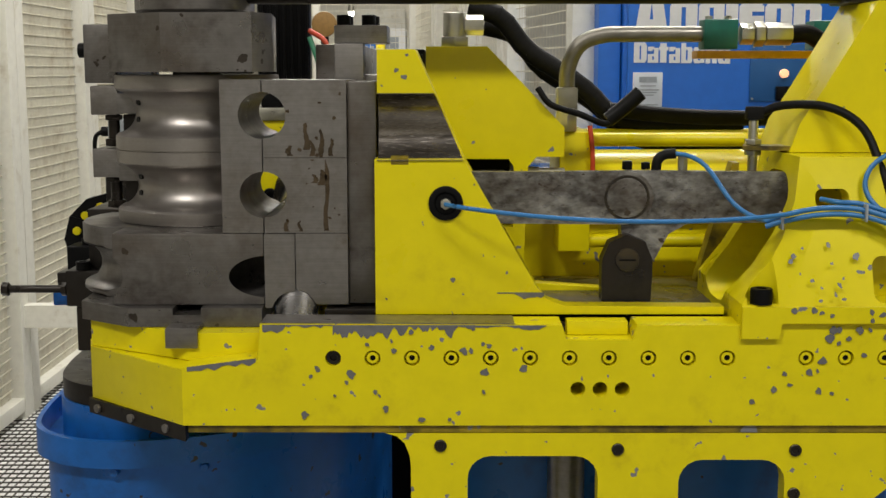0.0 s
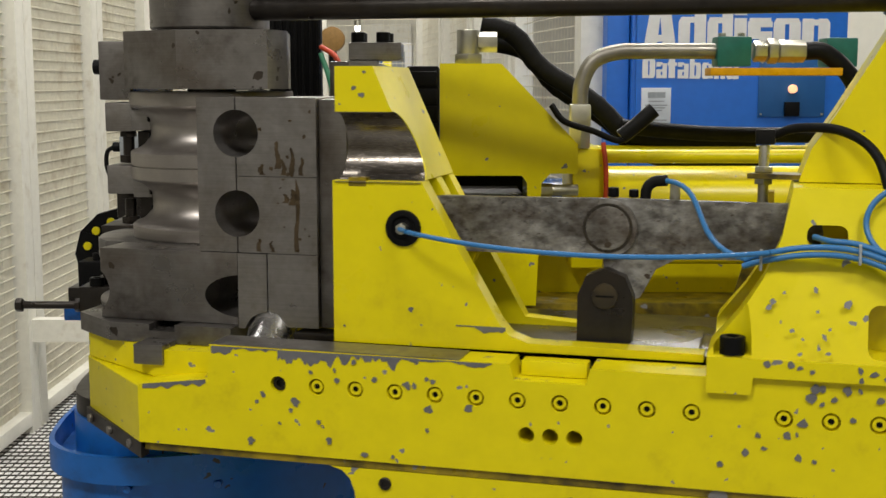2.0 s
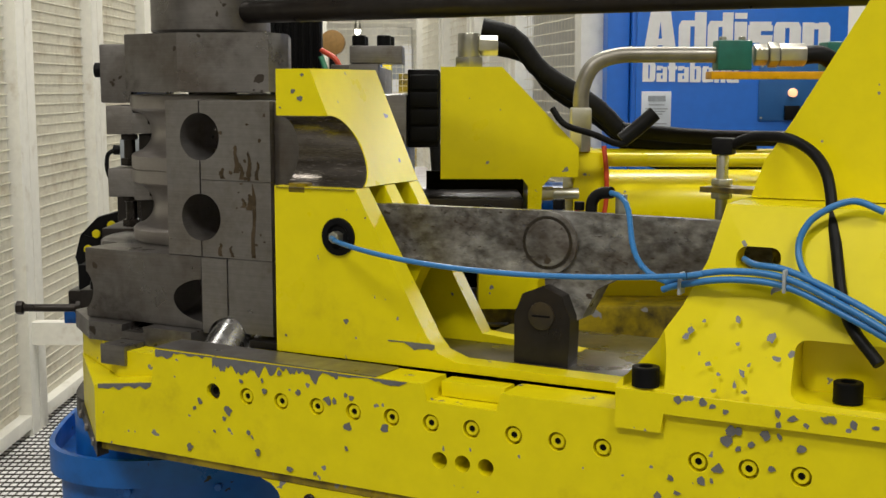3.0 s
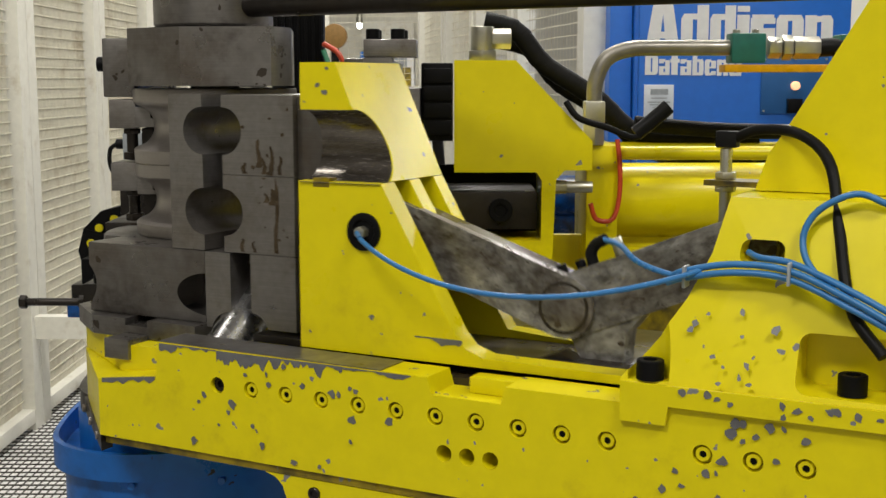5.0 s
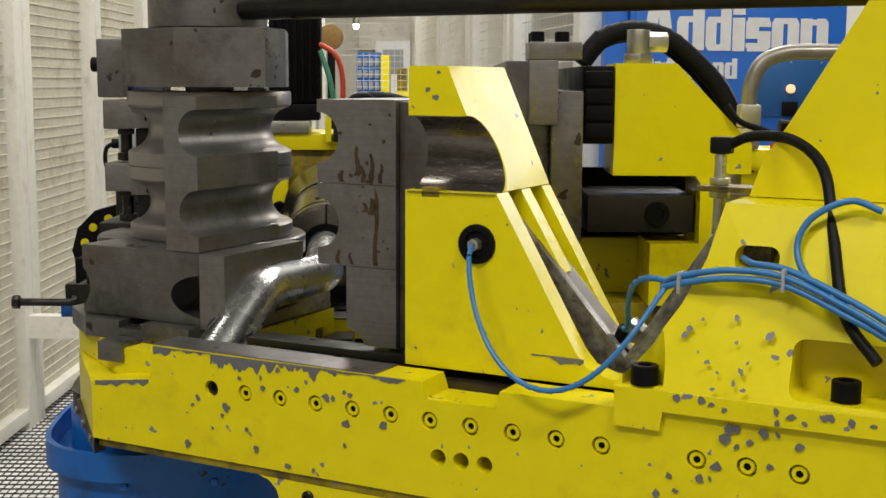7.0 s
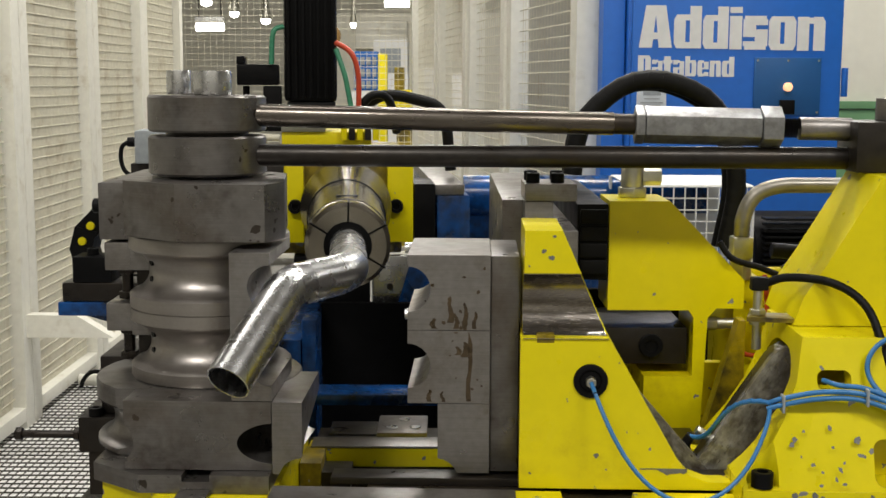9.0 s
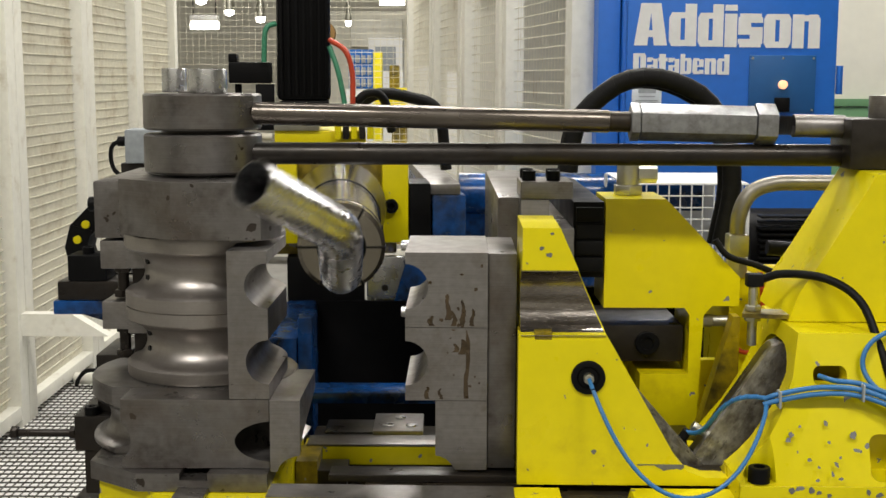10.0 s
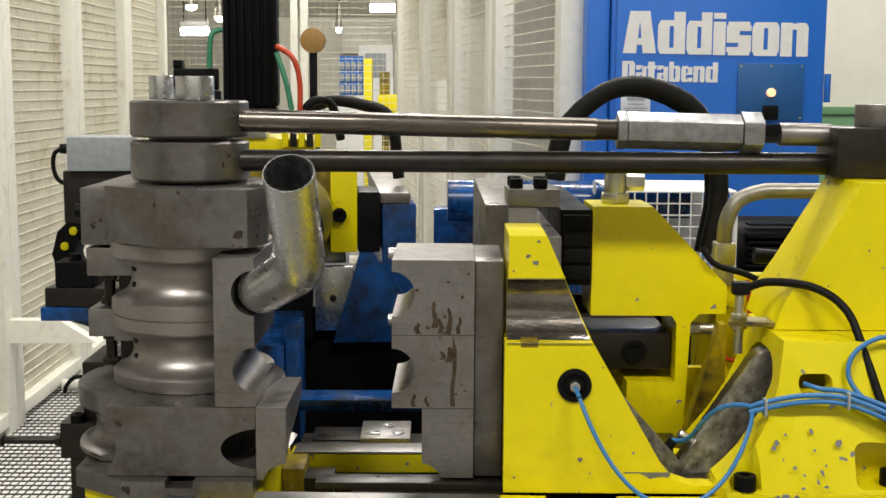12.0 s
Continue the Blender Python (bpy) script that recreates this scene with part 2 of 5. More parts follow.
def smooth_path(pts, n=8):
    P = [Vector(p) for p in pts]
    P = [P[0] * 2 - P[1]] + P + [P[-1] * 2 - P[-2]]
    out = []
    for i in range(1, len(P) - 2):
        for k in range(n):
            t = k / n
            a, b, c, d = P[i - 1:i + 3]
            out.append(0.5 * ((2 * b) + (c - a) * t + (2 * a - 5 * b + 4 * c - d) * t * t + (3 * b - a - 3 * c + d) * t ** 3))
    return out + [P[-2]]


def add_sweep(bm, path, r, n=12, wall=0.0, caps=True):
    path = [Vector(p) for p in path]
    tang = [(path[min(i + 1, len(path) - 1)] - path[max(i - 1, 0)]).normalized() for i in range(len(path))]
    up = tang[0].orthogonal().normalized()
    rings, inner = [], []
    for p, t in zip(path, tang):
        up = (up - t * up.dot(t)).normalized()
        side = t.cross(up)
        for lst, rad in ((rings, r), (inner, r - wall)):
            lst.append([bm.verts.new(p + rad * (math.cos(2 * math.pi * k / n) * up + math.sin(2 * math.pi * k / n) * side)) for k in range(n)] if lst is rings or wall else None)
    for rs in (rings, inner) if wall else (rings,):
        for a, b in zip(rs, rs[1:]):
            for k in range(n):
                bm.faces.new((a[k], a[(k + 1) % n], b[(k + 1) % n], b[k]))
    if wall:
        for i in (0, -1):
            for k in range(n):
                bm.faces.new((rings[i][k], rings[i][(k + 1) % n], inner[i][(k + 1) % n], inner[i][k]))
    elif caps:
        bm.faces.new(rings[0])
        bm.faces.new(list(reversed(rings[-1])))
    return bm


def hose(name, pts, r, material, parent=None, label="", n=10, sm=8):
    return part(name, add_sweep(bmesh.new(), smooth_path(pts, sm), r, n), material, parent, label, 60)


def hexbar(p0, p1, r):
    return bevelled(add_cyl(bmesh.new(), p0, p1, r, None, 6), 0.0015)


def cap_screw(name, p, d, r, h, material, parent, label=""):
    """A socket head screw at p whose head stands h along d, with a recessed hexagon."""
    p, d = Vector(p), Vector(d).normalized()
    bm = bmesh.new()
    q = d.to_track_quat("Z", "Y").to_matrix()
    prof = [(r, 0), (r, h - 0.001), (r - 0.0012, h), (r * 0.55, h), (r * 0.5, h * 0.45), (0.0004, h * 0.45)]
    add_lathe(bm, prof, n=18)
    for v in bm.verts:
        v.co = p + q @ v.co
    return part(name, bm, material, parent, label)

# ---- the hall: floor, walls, ceiling ----
def build_hall():
    tagged(part("floor", box(-7, 8, -5, 16, -0.1, 0, 0), M_FLOOR), "worn grey concrete hall floor", "floor", kind="structure")
    tagged(part("ceiling", box(-7, 8, -5, 16, 5.2, 5.3, 0), M_CEIL), "tan hall ceiling high above the machines", "ceiling", kind="structure")
    tagged(part("wall_west", box(-7.2, -7, -5, 16, 0, 5.2, 0), M_WALL), "pale cream hall wall", "wall", kind="structure")
    tagged(part("wall_east", box(8, 8.2, -5, 16, 0, 5.2, 0), M_WALLD), "unseen hall wall, darkened to cut bounced light", "wall", kind="structure")
    tagged(part("wall_south", box(-7, 8, -5.2, -5, 0, 5.2, 0), M_WALLD), "unseen hall wall, darkened to cut bounced light", "wall", kind="structure")
    tagged(part("wall_north", box(-7, 8, 16, 16.2, 0, 5.2, 0), M_WALL), "pale cream hall wall", "wall", kind="structure")
    tagged(part("wall_inner", box(1.62, 5.0, 4.2, 4.32, 0, 3.2, 0), M_WALL), "cream partition wall behind the control cabinet", "wall", kind="structure")
    tagged(part("dado_band", box(1.62, 5.0, 4.17, 4.196, 0, 1.37, 0.002), M_GREENWALL), "green painted lower band of the partition", "wall", kind="structure")
    tagged(part("dado_trim", box(1.62, 5.0, 4.16, 4.196, 1.374, 1.41, 0.002), M_GREENWALL), "green painted trim rail on the partition", "trim", kind="structure")


build_hall()


def build_lamps():
    for i, (x, y, z, r) in enumerate(((-2.50, 13.0, 2.40, 0.075), (-2.17, 13.0, 2.27, 0.065), (-1.80, 13.0, 2.19, 0.065), (-0.76, 13.0, 2.15, 0.04))):
        lamp = thing("high_bay_lamp", "round lit high bay lamp hanging under the ceiling", "lamp", "hall lamps")
        bm = bmesh.new()
        add_lathe(bm, [(0.02, z + 0.32), (r * 0.5, z + 0.26), (r, z + 0.05), (r, z + 0.03)], (x, y), 20)
        part("reflector", bm, M_ZINC, lamp)
        bm = bmesh.new()
        add_lathe(bm, [(r * 0.95, z + 0.026), (r * 0.8, z - 0.02), (0.01, z - 0.04)], (x, y), 20)
        part("lens", bm, M_LAMP, lamp)
        part("cord", cyl((x, y, z + 0.32), (x, y, 5.2), 0.012, 8, 0), M_BLACK, lamp)
    for x, y, z, l in ((-2.50, 13.2, 2.13, 0.17), (-0.25, 13.2, 2.42, 0.15)):
        lamp = thing("strip_lamp", "lit white strip lamp hanging in the hall", "lamp", "hall lamps")
        part("tube", cyl((x - l, y, z), (x + l, y, z), 0.05, 12, 0.01), M_LAMP, lamp)
        part("housing", box(x - l, x + l, y - 0.06, y + 0.06, z + 0.05, z + 0.12, 0.01), M_WHITE, lamp)
        for s in (-1, 1):
            part("cord", cyl((x + s * l * 0.8, y, z + 0.12), (x + s * l * 0.8, y, 5.2), 0.008, 6, 0), M_BLACK, lamp)


build_lamps()


def mesh_panel(p0, p1, z0, z1, hs=0.046, vs=0.0125, rh=0.0022, rv=0.0014):
    """Wire mesh between two floor points as thin four sided bars."""
    p0, p1 = Vector((*p0, 0)), Vector((*p1, 0))
    d = (p1 - p0).normalized()
    nrm = Vector((-d.y, d.x, 0))
    verts, faces = [], []

    def bar(a, b, r, e1, e2):
        k = len(verts)
        for p in (a, b):
            for s, t in ((1, 1), (-1, 1), (-1, -1), (1, -1)):
                verts.append(p + r * (s * e1 + t * e2))
        for i in range(4):
            faces.append((k + i, k + (i + 1) % 4, k + 4 + (i + 1) % 4, k + 4 + i))
    up = Vector((0, 0, 1))
    z = z0 + hs
    while z < z1:
        bar(p0 + up * z, p1 + up * z, rh, up, nrm)
        z += hs
    n = int((p1 - p0).length / vs)
    for i in range(1, n):
        q = p0 + d * (vs * i) + nrm * 0.003
        bar(q + up * z0, q + up * z1, rv, d, nrm)
    me = bpy.data.meshes.new("wire_mesh")
    me.from_pydata([tuple(v) for v in verts], [], faces)
    me.materials.append(M_MESH)
    return new("wire_mesh", me)


def fence_panel(p0, p1, z_rails, top=2.75, w=0.05, vs=0.0125, hs=0.046):
    f = thing("guard_fence", "cream painted steel guard fence panel with fine wire mesh", "fence", "guard fence")
    a, b = Vector((*p0, 0)), Vector((*p1, 0))
    ang = math.degrees(math.atan2(b.y - a.y, b.x - a.x))
    L = (b - a).length

    def place(ob):
        ob.parent = f
        ob.matrix_basis = pose(a.x, a.y, 0, 0, 0, ang)
        return ob
    place(part("post", box(0, w, -w / 2, w / 2, 0, top, 0.004), M_CREAM, f))
    place(part("post", box(L - w, L, -w / 2, w / 2, 0, top, 0.004), M_CREAM, f))
    for z in z_rails:
        place(part("rail", box(w, L - w, -w / 2 + 0.002, w / 2 - 0.002, z, z + 0.06, 0.003), M_CREAM, f))
    m = mesh_panel((a + (b - a) * (w / L)).xy[:], (a + (b - a) * (1 - w / L)).xy[:], z_rails[0] + 0.05, top, hs, vs)
    m.parent = f
    m["kind"] = "stuff"
    return f


FX = -1.50
for k in range(-1, 3):
    y0 = 3.44 + 1.09 * k
    fence_panel((FX, y0), (FX, y0 + 1.085), (0.04, 2.70), w=0.10 if k < 2 else 0.09)
cross = thing("guard_barrier", "cream painted rail bracket bolted to the fence post", "fence rail")
part("rail", prism([(-2.4, 0.40), (-1.078, 0.40), (-1.233, 0.497), (-2.4, 0.497)], 3.37, 3.437, w=0.004), M_CREAM, cross)
part("foot", box(-2.4, -2.34, 3.372, 3.435, 0.0, 0.399, 0.004), M_CREAM, cross)
kerb = thing("floor_conduit", "cream painted tube lying on the grating by the fence", "conduit")
part("tube", cyl((-1.44, 4.06, 0.045), (-1.19, 4.06, 0.045), 0.030, 16, 0.004), M_CREAM, kerb)
hose("cable", [(-1.42, 4.02, 0.02), (-1.40, 3.99, 0.06), (-1.36, 3.98, 0.10), (-1.30, 3.98, 0.105), (-1.2, 4.0, 0.10)], 0.010, M_RUBBER, kerb)
# far end panel across, and the fence beside the control cabinet
fence_panel((-2.2, 8.15), (-0.72, 8.15), (0.06, 2.70), w=0.06, vs=0.05, hs=0.05)
fence_panel((-0.70, 8.15), (0.62, 8.15), (0.06, 2.70), w=0.06, vs=0.05, hs=0.05)
for (xa, ya), (xb, yb) in (((0.86, 2.70), (0.665, 3.88)), ((0.655, 3.95), (0.50, 4.95)), ((0.49, 5.02), (0.33, 6.10)), ((0.32, 6.17), (0.12, 7.90))):
    fence_panel((xa, ya), (xb, yb), (0.06, 2.70), w=0.085, vs=0.05)


def build_grating():
    g = thing("floor_grating", "dark open steel floor grating with oval slots", "grating", kind="structure")
    verts, faces = [], []

    def slab(x0, x1, y0, y1):
        k = len(verts)
        for z in (0.006, 0.009):
            verts.extend(((x0, y0, z), (x1, y0, z), (x1, y1, z), (x0, y1, z)))
        faces.extend(((k + 4, k + 5, k + 6, k + 7), (k, k + 1, k + 5, k + 4), (k + 1, k + 2, k + 6, k + 5), (k + 2, k + 3, k + 7, k + 6), (k + 3, k, k + 4, k + 7)))
    x = -1.5
    while x < -0.3:
        slab(x, x + 0.0042, 0.5, 5.5)
        x += 0.030
    y = 0.5
    while y < 5.5:
        slab(-1.5, -0.3, y, y + 0.009)
        y += 0.050
    me = bpy.data.meshes.new("grating_bars")
    me.from_pydata(verts, [], faces)
    me.materials.append(M_GRATE)
    ob = new("grating_bars", me)
    ob.parent = g
    ob["kind"] = "stuff"
    # White sheet added below so that the grating's slots show bright.
    tagged(part("white_underlay", box(-1.5, -0.3, 0.5, 5.5, 0.001, 0.005, 0), M_WHITE), "white sheet added under the floor grating to brighten its slots", "tray", kind="structure")


build_grating()


# ---- control cabinet ----
def blocks(kind):
    """Fat white marks as polygons in a unit cell, their strokes parted by thin slits."""
    bowl = [(0, 0.12), (0.10, 0), (0.42, 0), (0.42, 0.66 + 0.14), (0.10, 0.80), (0, 0.68)]
    right = [(1 - x, z) for x, z in bowl]
    low, high = [(0.42, 0), (0.58, 0), (0.58, 0.15), (0.42, 0.15)], [(0.42, 0.66), (0.58, 0.66), (0.58, 0.80), (0.42, 0.80)]
    stem = [(0.58, 0), (1, 0), (1, 1), (0.58, 1)]

    def flip(p):
        return [(1 - x, z) for x, z in p]

    def rect(x0, z0, x1, z1):
        return [(x0, z0), (x1, z0), (x1, z1), (x0, z1)]
    peak = [(0, 0), (0.40, 0), (0.425, 0.2), (0.5, 0.2), (0.5, 0.36), (0.445, 0.36), (0.5, 0.78), (0.5, 1), (0.20, 1)]
    return {"peak": [peak, flip(peak)], "tall_right": [bowl, low, high, stem], "tall_left": [right, low, high, flip(stem)],
            "bar": [rect(0, 0, 1, 0.79), rect(0, 0.86, 1, 1)], "ring": [bowl, low, high, right],
            "hook": [rect(0.06, 0, 0.94, 0.08), rect(0, 0.08, 1, 0.20), rect(0.48, 0.20, 1, 0.30), rect(0, 0.30, 1, 0.48), rect(0, 0.48, 0.52, 0.58), rect(0, 0.58, 1, 0.72), rect(0.06, 0.72, 0.94, 0.80)],
            "arch": [rect(0, 0, 0.42, 0.80), rect(0.42, 0.64, 0.58, 0.78), [(0.58, 0), (1, 0), (1, 0.70), (0.9, 0.80), (0.58, 0.80)]],
            "crook": [rect(0, 0, 0.42, 0.44), rect(0, 0.58, 0.42, 0.80), low, high, rect(0.42, 0.32, 0.58, 0.44), rect(0.58, 0, 1, 0.74)],
            "cross": [rect(0.12, 0.02, 0.80, 0.62), rect(0, 0.62, 1, 0.80), rect(0.12, 0.80, 0.80, 0.98)],
            "notch": [bowl, low, high, rect(0.58, 0.36, 1, 0.74), rect(0.58, 0.02, 1, 0.22), rect(0.42, 0.36, 0.58, 0.44)],
            "shield": [rect(0, 0, 0.44, 1), [(0.44, 0), (0.86, 0), (1, 0.14), (1, 0.86), (0.86, 1), (0.44, 1), (0.44, 0.84), (0.56, 0.84), (0.56, 0.16), (0.44, 0.16)]]}[kind]


def mark_row(cells, z0, z1, y, drop, parent):
    """White block marks side by side between base z0 and top z1; drop lowers the row towards its end."""
    xa, xb = cells[0][1], cells[-1][2]
    for kind, x0, x1 in cells:
        dz = -drop * (x0 - xa) / (xb - xa)
        for poly in blocks(kind):
            pts = [(x0 + (x1 - x0) * u, z0 + dz + (z1 - z0) * v) for u, v in poly]
            part("white_mark", add_prism(bmesh.new(), pts, y, y - 0.0015), M_WHITE, parent, "", 0)


CY = 2.577


def build_cabinet():
    c = thing("control_cabinet", "tall bright blue control cabinet with white lettering", "cabinet")
    part("body", box(0.985, 1.745, CY, CY + 0.7, 0.05, 2.1, 0.012), M_CAB, c)
    part("side_panel", box(0.90, 0.982, CY + 0.02, CY + 0.7, 0.05, 2.1, 0.012), M_CAB, c)
    part("door", box(1.0, 1.735, CY - 0.018, CY - 0.002, 0.1, 2.08, 0.004), M_CAB, c)
    mark_row([("peak", 1.023, 1.139), ("tall_right", 1.145, 1.241), ("tall_right", 1.246, 1.335), ("bar", 1.340, 1.383), ("hook", 1.387, 1.473), ("ring", 1.477, 1.572), ("arch", 1.577, 1.674)], 1.618, 1.764, CY - 0.0185, 0.010, c)
    mark_row([("shield", 1.022, 1.067), ("crook", 1.071, 1.108), ("cross", 1.110, 1.143), ("crook", 1.146, 1.184), ("tall_left", 1.188, 1.227), ("notch", 1.231, 1.270), ("arch", 1.274, 1.313), ("tall_right", 1.317, 1.360)], 1.521, 1.591, CY - 0.0185, 0.004, c)
    pn = part("switch_panel", box(1.430, 1.664, CY - 0.026, CY - 0.0185, 1.385, 1.585, 0.002), M_PANELB, c, "dark blue screwed switch panel")
    for sx in (1.440, 1.547, 1.654):
        for sz in (1.395, 1.575):
            part("screw", cyl((sx, CY - 0.0265, sz), (sx, CY - 0.030, sz), 0.004, 8, 0), M_ZINC, pn)
    part("pilot_lamp", cyl((1.546, CY - 0.027, 1.483), (1.546, CY - 0.05, 1.483), 0.015, 16, 0.004), M_PILOT, pn, "lit orange-white pilot lamp")
    part("switch", box(1.520, 1.572, CY - 0.045, CY - 0.0265, 1.388, 1.438, 0.003), M_BLACK, pn)
    part("rating_plate", box(1.020, 1.124, CY - 0.024, CY - 0.0185, 1.335, 1.487, 0.001), M_LABEL, c, "pale printed rating plate")
    for k, (xa, xb, za, zb) in enumerate(((1.042, 1.104, 1.452, 1.472), (1.045, 1.100, 1.438, 1.442), (1.032, 1.112, 1.424, 1.428), (1.040, 1.104, 1.415, 1.419), (1.050, 1.094, 1.406, 1.410), (1.034, 1.110, 1.372, 1.376), (1.034, 1.100, 1.360, 1.364))):
        part("print_bar", box(xa, xb, CY - 0.0256, CY - 0.0245, za, zb, 0), M_BOX, c)
    part("yellow_tag", box(1.47, 1.60, CY - 0.024, CY - 0.0185, 1.235, 1.265, 0.001), M_YELC, c)
    for z in (1.45, 0.7):
        part("hinge", cyl((1.752, CY - 0.01, z), (1.752, CY - 0.01, z + 0.1), 0.012, 10, 0.002), M_CAB, c)
    part("plinth", box(1.0, 1.73, CY + 0.03, CY + 0.68, 0, 0.05, 0.004), M_BLACK, c)


build_cabinet()

# ---- bend arm, with beam, tower and clamp slide ----
arm = thing("swing_bender", "yellow swinging bend arm with chipped paint and socket screws", "machine arm")


def rounded(x0, x1, z0, z1, r, n=5):
    pts = []
    for cx_, cz_, a0 in ((x1 - r, z0 + r, -90), (x1 - r, z1 - r, 0), (x0 + r, z1 - r, 90), (x0 + r, z0 + r, 180)):
        for i in range(n + 1):
            a = radians(a0 + 90 * i / n)
            pts.append((cx_ + r * math.cos(a), cz_ + r * math.sin(a)))
    return pts


def cut_with(ob, cutters):
    """Subtract meshes from a part for good."""
    for bm in cutters:
        me = bpy.data.meshes.new("cut")
        finish(bm, me)
        co = bpy.data.objects.new("cut", me)
        scene.collection.objects.link(co)
        md = ob.modifiers.new("cut", "BOOLEAN")
        md.operation, md.solver, md.object = "DIFFERENCE", "EXACT", co
        dg = bpy.context.evaluated_depsgraph_get()
        me2 = bpy.data.meshes.new_from_object(ob.evaluated_get(dg))
        ob.modifiers.clear()
        old = ob.data
        ob.data = me2
        bpy.data.meshes.remove(old)
        bpy.data.objects.remove(co)
        bpy.data.meshes.remove(me)
    ob.data.polygons.foreach_set("use_smooth", [True] * len(ob.data.polygons))
    ob.data.set_sharp_from_angle(angle=radians(35))
    return ob


BY = -0.289
ZB = 1.135


def lean(z):
    return max(0.0, (z - 1.205) / 0.18 * 0.075)


def lean_back(bm):
    for v in bm.verts:
        if v.co.y < -0.2:
            v.co.y += lean(v.co.z)
    return bm


def jag(x0, x1, z0, z1, y, n, rnd, top=True):
    """A ragged patch of bare metal just proud of a face."""
    up = [(x0 + (x1 - x0) * i / n, z1) for i in range(n + 1)]
    v, low = 0.4, []
    for i in range(n, -1, -1):
        v = min(1.0, max(0.12, v + rnd.gauss(0, 0.22)))
        low.append((x0 + (x1 - x0) * i / n, z1 - (z1 - z0) * v * (0.85 + 0.3 * rnd.random())))
    return add_prism(bmesh.new(), up + low, y, y - 0.0006)


def blob(x, z, r, y, rnd):
    pts = []
    st, tilt = 0.5 + 0.7 * rnd.random(), rnd.random() * 3
    for k in range(9):
        a = 2 * math.pi * k / 9
        q = r * (0.6 + 0.6 * rnd.random())
        u, v = q * math.cos(a) * st, q * math.sin(a)
        pts.append((x + u * math.cos(tilt) - v * math.sin(tilt), z + u * math.sin(tilt) + v * math.cos(tilt)))
    return add_prism(bmesh.new(), pts, y, y - 0.0006)


def worn_patches():
    rnd = random.Random(5)
    lift = itertools.count(1)
    holes = [(0.220 + 0.05 * k, ZB) for k in range(15)] + [(0.531 + 0.0283 * k, 1.0945) for k in range(3)]
    part("bare_edge", jag(0.131, 0.2195, 1.169, 1.1785, BY - 0.0002, 24, rnd), M_BAREW, arm, "", 0)
    part("bare_edge", jag(0.22, 0.40, 1.162, 1.1780, BY - 0.0002, 60, rnd), M_BAREW, arm, "paint worn to bare metal along the edge", 0)
    part("bare_edge", jag(0.40, 0.49, 1.172, 1.1775, BY - 0.0002, 18, rnd), M_BAREW, arm, "", 0)
    for cx_, cz_, n, sp in ((0.405, 1.14, 6, 0.022), (0.36, 1.152, 4, 0.02), (0.23, 1.117, 4, 0.014), (0.80, 1.102, 8, 0.03), (0.86, 1.13, 7, 0.035), (0.30, 1.155, 4, 0.02), (0.24, 1.09, 3, 0.04), (0.88, 1.165, 8, 0.03), (0.34, 1.06, 2, 0.02), (0.46, 1.10, 2, 0.04), (0.29, 1.08, 3, 0.03)):
        for _ in range(n):
            x, z = cx_ + rnd.gauss(0, sp), min(1.172, max(1.055, cz_ + rnd.gauss(0, sp * 0.45)))
            high = next(lift)
            if min(math.hypot(x - hx, z - hz) for hx, hz in holes) < 0.0155:
                continue
            part("paint_chip", blob(x, z, 0.0026 + 0.0035 * rnd.random(), BY - 0.0003 - 0.00003 * high, rnd), M_BAREW, arm, "", 0)
    for _ in range(15):
        x, z = 0.80 + 0.095 * rnd.random(), 1.209 + 0.07 * rnd.random() ** 1.4
        part("paint_chip", lean_back(blob(x, z, 0.002 + 0.0035 * rnd.random(), BY - 0.0042 - 0.00003 * (next(lift) - 51), rnd)), M_BAREW, arm, "", 0)
    for _ in range(14):
        x, z = 0.80 + 0.3 * rnd.random(), 1.184 + 0.014 * rnd.random()
        part("paint_chip", blob(x, z, 0.003 + 0.003 * rnd.random(), BY - 0.0072 - 0.00003 * (next(lift) - 66), rnd), M_BAREW, arm, "", 0)


